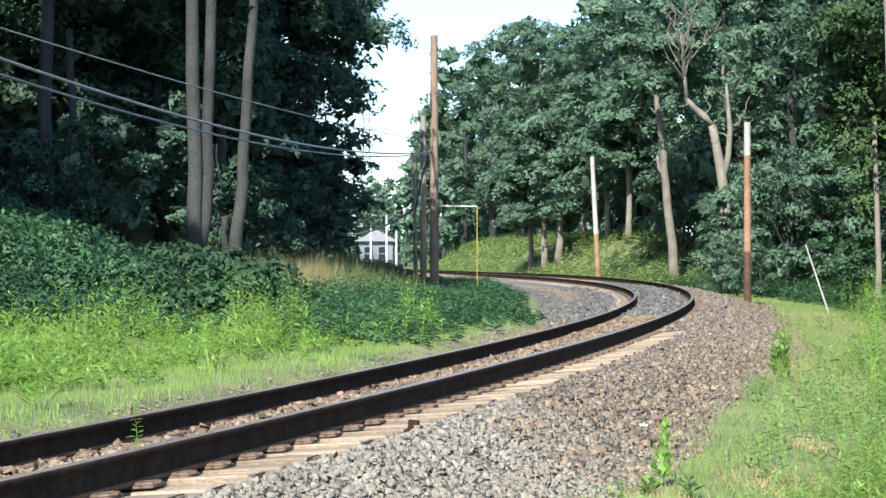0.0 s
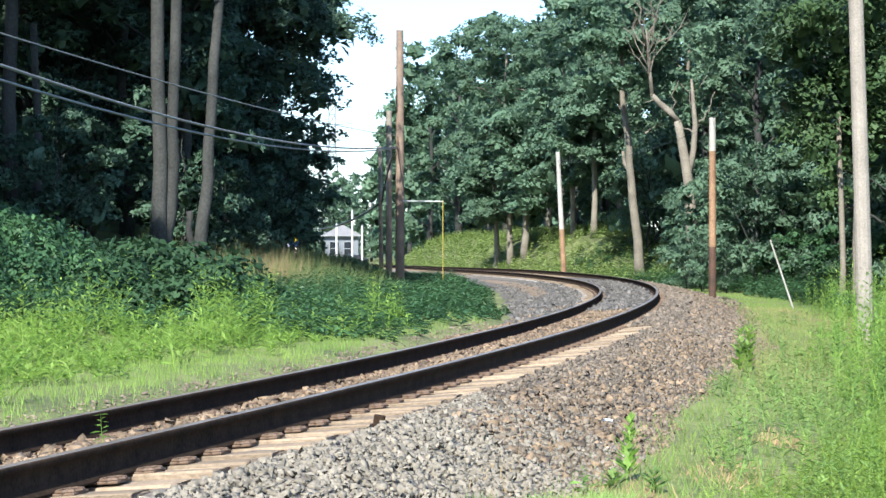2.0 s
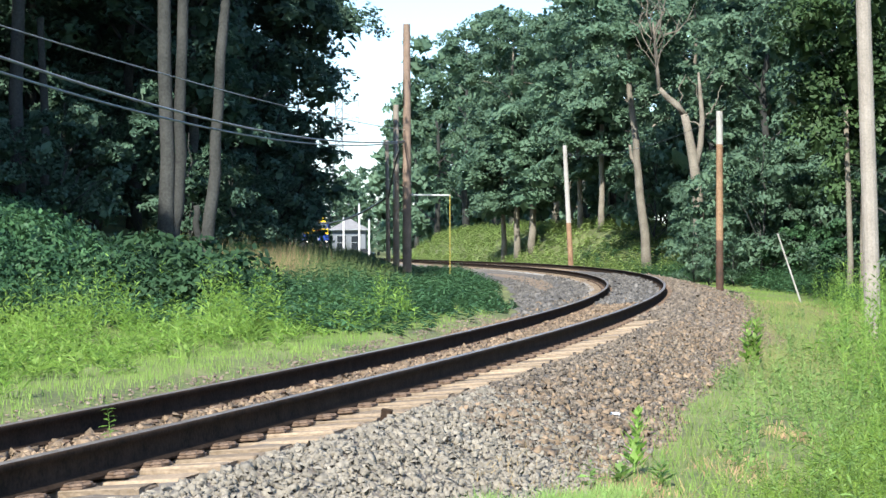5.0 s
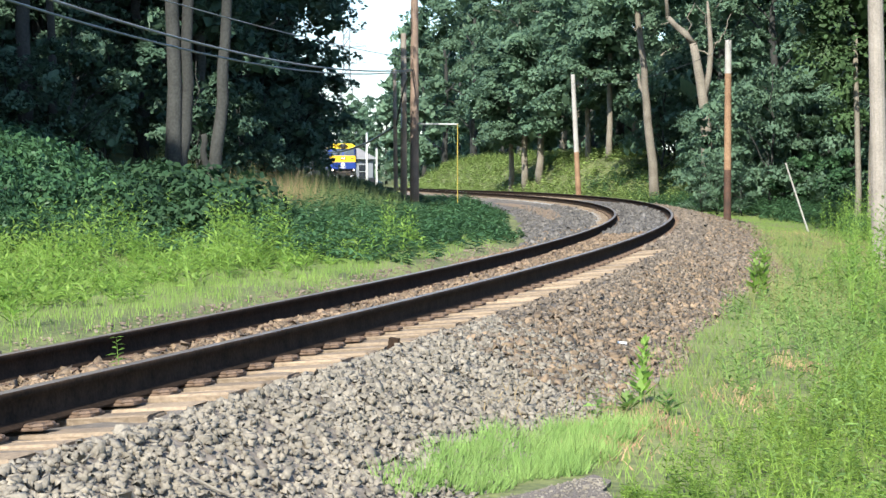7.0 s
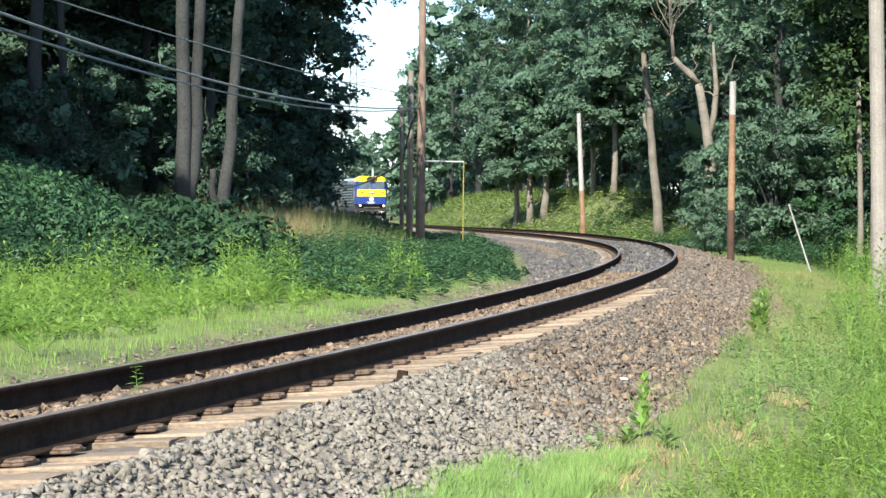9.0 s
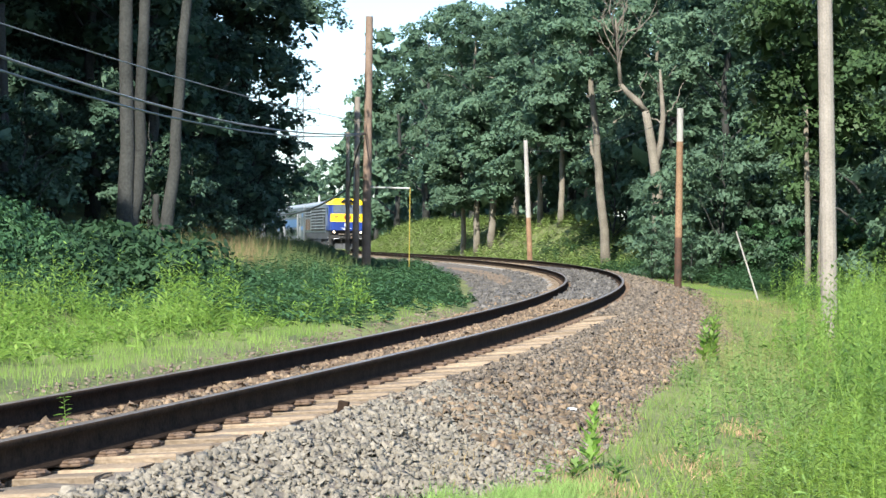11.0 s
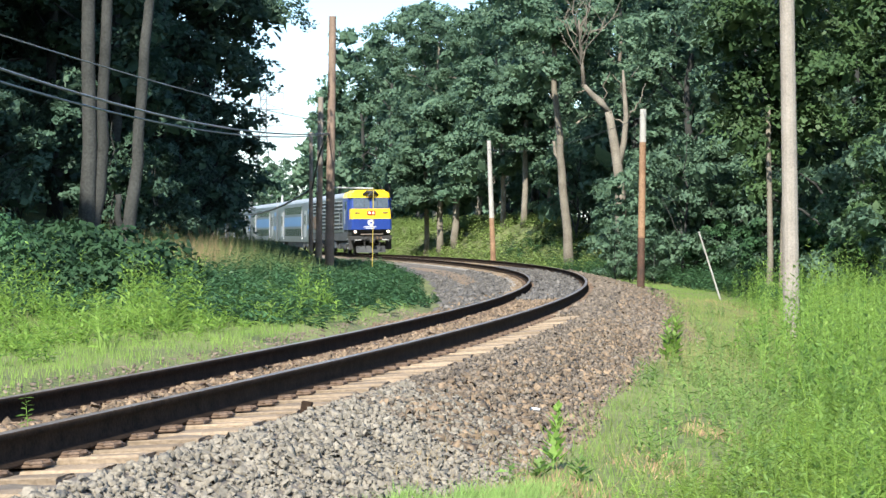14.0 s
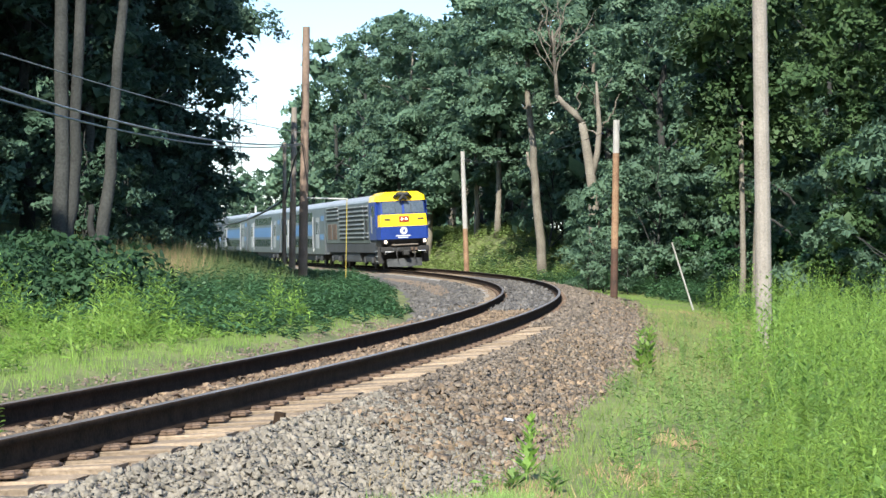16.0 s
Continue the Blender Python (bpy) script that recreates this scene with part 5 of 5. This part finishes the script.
def extrude(profile, y0, y1):
    """A closed outline in x and z, drawn out along y."""
    bm = bmesh.new()
    a = [bm.verts.new((x, y0, z)) for x, z in profile]
    b = [bm.verts.new((x, y1, z)) for x, z in profile]
    bm.faces.new(a)
    bm.faces.new(b[::-1])
    for i in range(len(profile)):
        j = (i + 1) % len(profile)
        bm.faces.new((a[j], a[i], b[i], b[j]))
    bmesh.ops.recalc_face_normals(bm, faces=bm.faces)
    return bm


def nose(z0, z1, y0, y1, w0, w1, back, hw0=1.5, hw1=1.5):
    """A slice of the cab: flat face with slanting corners, from z0 to z1."""
    bm = bmesh.new()

    def ring(z, yf, wf, hw):
        return [bm.verts.new(p) for p in ((-hw, back, z), (-hw, yf - 0.75, z), (-wf, yf - 0.06, z), (-wf + 0.12, yf, z), (wf - 0.12, yf, z), (wf, yf - 0.06, z), (hw, yf - 0.75, z), (hw, back, z))]
    a, b = ring(z0, y0, w0, hw0), ring(z1, y1, w1, hw1)
    bm.faces.new(a[::-1])
    bm.faces.new(b)
    for i in range(8):
        j = (i + 1) % 8
        bm.faces.new((a[i], a[j], b[j], b[i]))
    bmesh.ops.recalc_face_normals(bm, faces=bm.faces)
    return bm


ROOF = [(-1.5, 3.90), (-1.46, 4.03), (-1.30, 4.17), (-0.9, 4.28), (-0.4, 4.34), (0.4, 4.34), (0.9, 4.28), (1.30, 4.17), (1.46, 4.03), (1.5, 3.90)]


def truck(t, y, wheelbase, r):
    f = part("truck", box(-1.25, 1.25, y - wheelbase / 2 - 0.6, y + wheelbase / 2 + 0.6, 0.50, 0.85, 0.06), M_BLACK, t)
    for sx in (-1, 1):
        part("side_frame", box(sx * 1.32 - 0.1, sx * 1.32 + 0.1, y - wheelbase / 2 - 0.5, y + wheelbase / 2 + 0.5, 0.42, 0.74, 0.05), M_BLACK, f)
        for k in (-1, 1):
            wy = y + k * wheelbase / 2
            part("wheel", add_tube(tube([(sx * 0.69, wy, r), (sx * 0.83, wy, r)], [r, r - 0.01], 20), [(sx * 0.66, wy, r), (sx * 0.69, wy, r)], [r + 0.025, r + 0.025], 20), M_BLACK, f)
            part("axle_box", box(sx * 1.42 - 0.08, sx * 1.42 + 0.08, wy - 0.16, wy + 0.16, r - 0.14, r + 0.16, 0.03), M_GREY, f)


def locomotive(L):
    t = thing("locomotive", "blue and yellow diesel locomotive with grey louvred sides", "locomotive", "train")
    y1, y0 = L / 2, -L / 2
    cab = y1 - 2.9
    part("body", box(-1.5, 1.5, y0 + 0.2, cab, 1.52, 3.90, 0.03), M_SILVER, t)
    part("roof", extrude(ROOF, y0 + 0.2, cab), M_ROOFGREY, t, "pale rounded roof", smooth=False)
    part("sill", box(-1.47, 1.47, y0 + 0.2, y1 - 1.3, 0.95, 1.52, 0.03), M_GREY, t)
    part("fuel_tank", box(-1.4, 1.4, -3.2, 3.0, 0.38, 0.95, 0.08), M_GREY, t)
    # louvred sides: long slats with dark slits between them
    for sx in (-1, 1):
        for a, b in ((y0 + 6.4, y0 + 9.6), (y0 + 9.9, cab - 2.0), (y0 + 1.2, y0 + 6.0), (cab - 1.7, cab - 0.4)):
            if (a, b) == (cab - 1.7, cab - 0.4):
                rows_z = (1.75, 1.98, 3.0, 3.26, 3.52)
            elif a < y0 + 2:
                rows_z = (2.95, 3.2, 3.45, 3.66)
            else:
                rows_z = (1.72, 1.98, 2.24, 2.5, 2.76, 3.02, 3.28, 3.54)
            for z in rows_z:
                part("louvre_slit", box(sx * 1.5 - 0.02, sx * 1.5 + 0.02, a, b, z - 0.04, z + 0.10), M_BLACK, t)
                part("louvre_slat", box(sx * 1.53 - 0.045, sx * 1.53 + 0.045, a, b, z + 0.10, z + 0.155, 0.01), M_ROOFGREY, t)
        part("side_door", box(sx * 1.5 - 0.03, sx * 1.5 + 0.03, cab - 1.4, cab - 0.7, 2.15, 2.85, 0.02), M_BLACK, t)
        for a in (y0 + 1.5, y0 + 3.6):
            part("side_grille", box(sx * 1.5 - 0.035, sx * 1.5 + 0.035, a, a + 1.5, 1.75, 2.75, 0.02), M_PLATE, t, "dark brown grille")
        part("number_bar", box(sx * 1.5 - 0.02, sx * 1.5 + 0.012, cab + 0.5, cab + 0.85, 2.1, 3.1), M_ROOFGREY, t)
        part("side_window", box(sx * 1.5 - 0.02, sx * 1.5 + 0.012, cab + 0.9, cab + 1.7, 3.02, 3.62, 0.008), M_PANE, t)
    # cab, from the pilot to the brow
    part("lower_cab", nose(1.70, 2.42, y1, y1 - 0.02, 1.36, 1.34, cab), M_BLUE, t, "deep blue lower front")
    band = part("yellow_band", nose(2.42, 3.10, y1 - 0.02, y1 - 0.12, 1.34, 1.30, y1 - 0.62, 1.39, 1.36), M_YELLOW, t, "yellow band below the windscreen")
    part("cab_side", box(-1.5, 1.5, cab, y1 - 0.86, 2.42, 3.85, 0.02), M_BLUE, t)
    part("window_band", nose(3.10, 3.85, y1 - 0.14, y1 - 0.34, 1.28, 1.24, y1 - 0.9, 1.42, 1.40), M_BLUE, t)
    part("brow", nose(3.85, 4.18, y1 - 0.30, y1 - 0.36, 1.30, 1.26, cab, 1.5, 1.42), M_YELLOW, t, "yellow brow over the windscreen")
    part("cab_roof", nose(4.18, 4.37, y1 - 0.36, y1 - 0.62, 1.24, 0.95, cab, 1.40, 1.0), M_YELLOW, t)
    for sx in (-1, 1):
        bm = box(sx * 0.63 - 0.56, sx * 0.63 + 0.56, -0.02, 0.02, -0.03, 0.64, 0.012)
        bmesh.ops.transform(bm, matrix=Matrix.Translation((0, y1 - 0.155, 3.18)) @ Matrix.Rotation(radians(15), 4, "X"), verts=bm.verts)
        pane = part("windscreen_pane", bm, M_PANE, t, "sloping windscreen pane")
        wb = box(sx * 0.45 - 0.012, sx * 0.45 + 0.012, 0.025, 0.05, 0.02, 0.5)
        bmesh.ops.transform(wb, matrix=Matrix.Translation((0, y1 - 0.155, 3.18)) @ Matrix.Rotation(radians(15), 4, "X"), verts=wb.verts)
        part("wiper", wb, M_BLACK, pane)
        part("number_board", box(sx * 0.95 - 0.17, sx * 0.95 + 0.17, y1 - 0.11, y1 - 0.035, 2.78, 2.86), M_GREY, band)
        lamp = part("ditch_light", tube([(sx * 1.12, y1 - 0.10, 1.56), (sx * 1.12, y1 + 0.05, 1.56)], [0.15, 0.16], 16), M_BLACK, t)
        part("lens", tube([(sx * 1.12, y1 + 0.05, 1.56), (sx * 1.12, y1 + 0.07, 1.56)], [0.085, 0.06], 16), M_LAMP, lamp, "lit lamp")
    hb = part("headlight_box", box(-0.28, 0.28, y1 - 0.10, y1 + 0.0, 2.66, 2.98, 0.03), M_RED, t, "reddish box of the twin headlights")
    for sx in (-0.12, 0.12):
        part("headlight", tube([(sx, y1 - 0.02, 2.82), (sx, y1 + 0.02, 2.82)], [0.07, 0.06], 14), M_LAMP, hb, "lit headlight")
    bm = bmesh.new()
    add_tube(bm, [(-0.5, y1 - 0.32, 4.05), (-0.28, y1 - 0.12, 4.22), (0.28, y1 - 0.12, 4.22), (0.5, y1 - 0.32, 4.05)], [0.07, 0.12, 0.12, 0.07], 8)
    add_tube(bm, [(-0.22, y1 - 0.08, 3.9), (0.0, y1 - 0.04, 4.12), (0.22, y1 - 0.08, 3.9)], [0.09, 0.13, 0.09], 8)
    part("horn", bm, M_BLACK, t, "dark horn bracket above the windscreen")
    # round emblem as a plain disc, and bars for the lettering
    emblem = part("emblem", tube([(0.05, y1 - 0.01, 2.16), (0.05, y1 + 0.012, 2.16)], [0.21, 0.21], 28), M_WHITE, t, "white round emblem")
    part("emblem_mark", box(-0.03, 0.10, y1 + 0.0, y1 + 0.018, 2.09, 2.23), M_BLUE, emblem)
    for z, w in ((1.86, 0.42), (1.76, 0.30)):
        part("lettering_bar", box(0.1 - w, 0.1 + w, y1 - 0.01, y1 + 0.01, z, z + 0.055), M_WHITE, t)
    # pilot
    part("cab_underside", nose(1.32, 1.70, y1 - 0.45, y1 - 0.22, 1.30, 1.30, cab, 1.44, 1.46), M_BLACK, t)
    part("pilot_beam", box(-1.38, 1.38, y1 - 0.5, y1 - 0.05, 0.98, 1.28, 0.04), M_BLACK, t)
    part("anticlimber", box(-0.75, 0.75, y1 - 0.3, y1 + 0.06, 1.34, 1.42, 0.015), M_RAILTOP, t, "worn steel ledge over the coupler")
    for px in (-0.62, -0.38, 0.4, 0.66):
        part("pilot_fitting", box(px - 0.07, px + 0.07, y1 - 0.1, y1 + 0.02, 1.04, 1.22, 0.02), M_PLATE if px < 0 else M_GREY, t)
    part("coupler", box(-0.16, 0.16, y1 - 0.3, y1 + 0.38, 0.78, 1.08, 0.06), M_BLACK, t)
    bm = bmesh.new()
    pts = [(-1.0, y1 - 0.35, 0.16), (0, y1 + 0.18, 0.13), (1.0, y1 - 0.35, 0.16), (1.0, y1 - 0.5, 0.6), (0, y1 - 0.1, 0.6), (-1.0, y1 - 0.5, 0.6)]
    vs = [bm.verts.new(q) for q in pts] + [bm.verts.new((x, y - 0.08, z)) for x, y, z in pts]
    for f in ((0, 1, 4, 5), (1, 2, 3, 4), (6, 11, 10, 7), (7, 10, 9, 8), (0, 6, 7, 1), (1, 7, 8, 2), (3, 9, 10, 4), (4, 10, 11, 5), (0, 5, 11, 6), (2, 8, 9, 3)):
        bm.faces.new([vs[i] for i in f])
    bmesh.ops.recalc_face_normals(bm, faces=bm.faces)
    part("plough", bm, M_GREY, t, "grey plough")
    for sx in (-1, 1):
        st = part("step_frame", box(sx * 1.3 - 0.16, sx * 1.3 + 0.16, y1 - 1.3, y1 - 0.7, 0.35, 1.3, 0.03), M_BLACK, t)
        for z in (0.45, 0.75, 1.05):
            part("step", box(sx * 1.36 - 0.16, sx * 1.36 + 0.16, y1 - 1.25, y1 - 0.75, z, z + 0.04), M_ROOFGREY, st)
        part("hose", tube([(sx * 0.5, y1 - 0.05, 1.0), (sx * 0.52, y1 + 0.12, 0.75), (sx * 0.45, y1 + 0.1, 0.5)], [0.03, 0.03, 0.03], 6), M_BLACK, t)
        part("grab_rail", tube([(sx * 1.15, y1 - 0.02, 0.9), (sx * 1.15, y1 + 0.06, 1.0), (sx * 0.7, y1 + 0.06, 1.0)], [0.02] * 3, 6), M_WHITE, t)
    truck(t, y1 - 4.0, 2.7, 0.5)
    truck(t, y0 + 4.0, 2.7, 0.5)
    return t


def coach(L):
    t = thing("passenger_coach", "silver bilevel passenger coach with blue stripes", "passenger coach", "train")
    y1, y0 = L / 2, -L / 2
    part("body", box(-1.5, 1.5, y0 + 0.25, y1 - 0.25, 0.75, 3.90, 0.04), M_SILVER, t)
    part("roof", extrude(ROOF, y0 + 0.25, y1 - 0.25), M_ROOFGREY, t)
    part("end_panel", box(-1.2, 1.2, y1 - 0.26, y1 - 0.05, 1.0, 3.9, 0.05), M_GREY, t)
    part("end_panel", box(-1.2, 1.2, y0 + 0.05, y0 + 0.26, 1.0, 3.9, 0.05), M_GREY, t)
    part("underframe", box(-1.2, 1.2, -6, 6, 0.30, 0.75, 0.04), M_GREY, t)
    m0, m1 = y0 + 5.6, y1 - 5.6
    for sx in (-1, 1):
        part("stripe", box(sx * 1.5 - 0.01, sx * 1.5 + 0.012, m0, m1, 2.02, 2.80), M_STRIPE, t, "light blue stripe")
        part("stripe", box(sx * 1.5 - 0.01, sx * 1.5 + 0.012, y1 - 2.0, y1 - 0.6, 3.0, 3.35), M_STRIPE, t)
        part("stripe", box(sx * 1.5 - 0.01, sx * 1.5 + 0.012, y1 - 2.4, y1 - 0.6, 1.75, 2.1), M_STRIPE, t)
        for z0, z1 in ((1.22, 1.84), (3.02, 3.62)):
            w = (m1 - m0 - 0.6) / 9
            for i in range(9):
                a = m0 + 0.3 + i * w
                part("window", box(sx * 1.5 - 0.02, sx * 1.5 + 0.008, a, a + w - 0.16, z0, z1, 0.006), M_DARKGLASS, t)
        for yd in (y0 + 3.6, y1 - 3.6):
            door = part("door", box(sx * 1.5 - 0.04, sx * 1.5 + 0.01, yd - 0.75, yd + 0.75, 1.15, 3.25, 0.006), M_ROOFGREY, t)
            for k in (-0.36, 0.36):
                part("door_pane", box(sx * 1.5 - 0.02, sx * 1.5 + 0.018, yd + k - 0.2, yd + k + 0.2, 2.1, 2.95, 0.006), M_DARKGLASS, door)
        for yd in (m0 - 0.2, m1 + 0.2):
            part("handrail", tube([(sx * 1.56, yd, 1.2), (sx * 1.56, yd, 3.3)], [0.04, 0.04], 6), M_ROOFGREY, t)
            part("marker_lamp", box(sx * 1.5 - 0.02, sx * 1.5 + 0.04, yd - 0.08, yd + 0.08, 0.98, 1.14), M_WHITE, t)
    truck(t, y1 - 3.4, 2.6, 0.45)
    truck(t, y0 + 3.4, 2.6, 0.45)
    return t


LOCO_L, COACH_L, GAP = 20.5, 24.0, 0.5
loco = locomotive(LOCO_L)
first = coach(COACH_L)
coaches = [first] + [copy_thing(first, pose(0, 400 + 30 * i, 0)) for i in range(3)]
single_stones()


def front_at(t):
    """How far along the track the train's nose is."""
    return 277.3 - 11.03 * t


def unit_pose(middle, half):
    """A pose of a vehicle that rides on two trucks."""
    a, b = (Vector(on_track(middle + k * half, 0.0, 0.0).tolist()) for k in (-1, 1))
    c, d = (a + b) / 2, a - b
    return Matrix.Translation(c) @ Euler((0, math.atan(float(cant_at(middle))), math.atan2(-d.x, d.y))).to_matrix().to_4x4()


def motions():
    times = [0.5 * i for i in range(33)]
    for i, (v, length) in enumerate([(loco, LOCO_L)] + [(c, COACH_L) for c in coaches]):
        behind = LOCO_L / 2 if i == 0 else LOCO_L + GAP + (i - 1) * (COACH_L + GAP) + COACH_L / 2
        walk(v, [(t, unit_pose(front_at(t) + behind, length * 0.34)) for t in times])


motions()
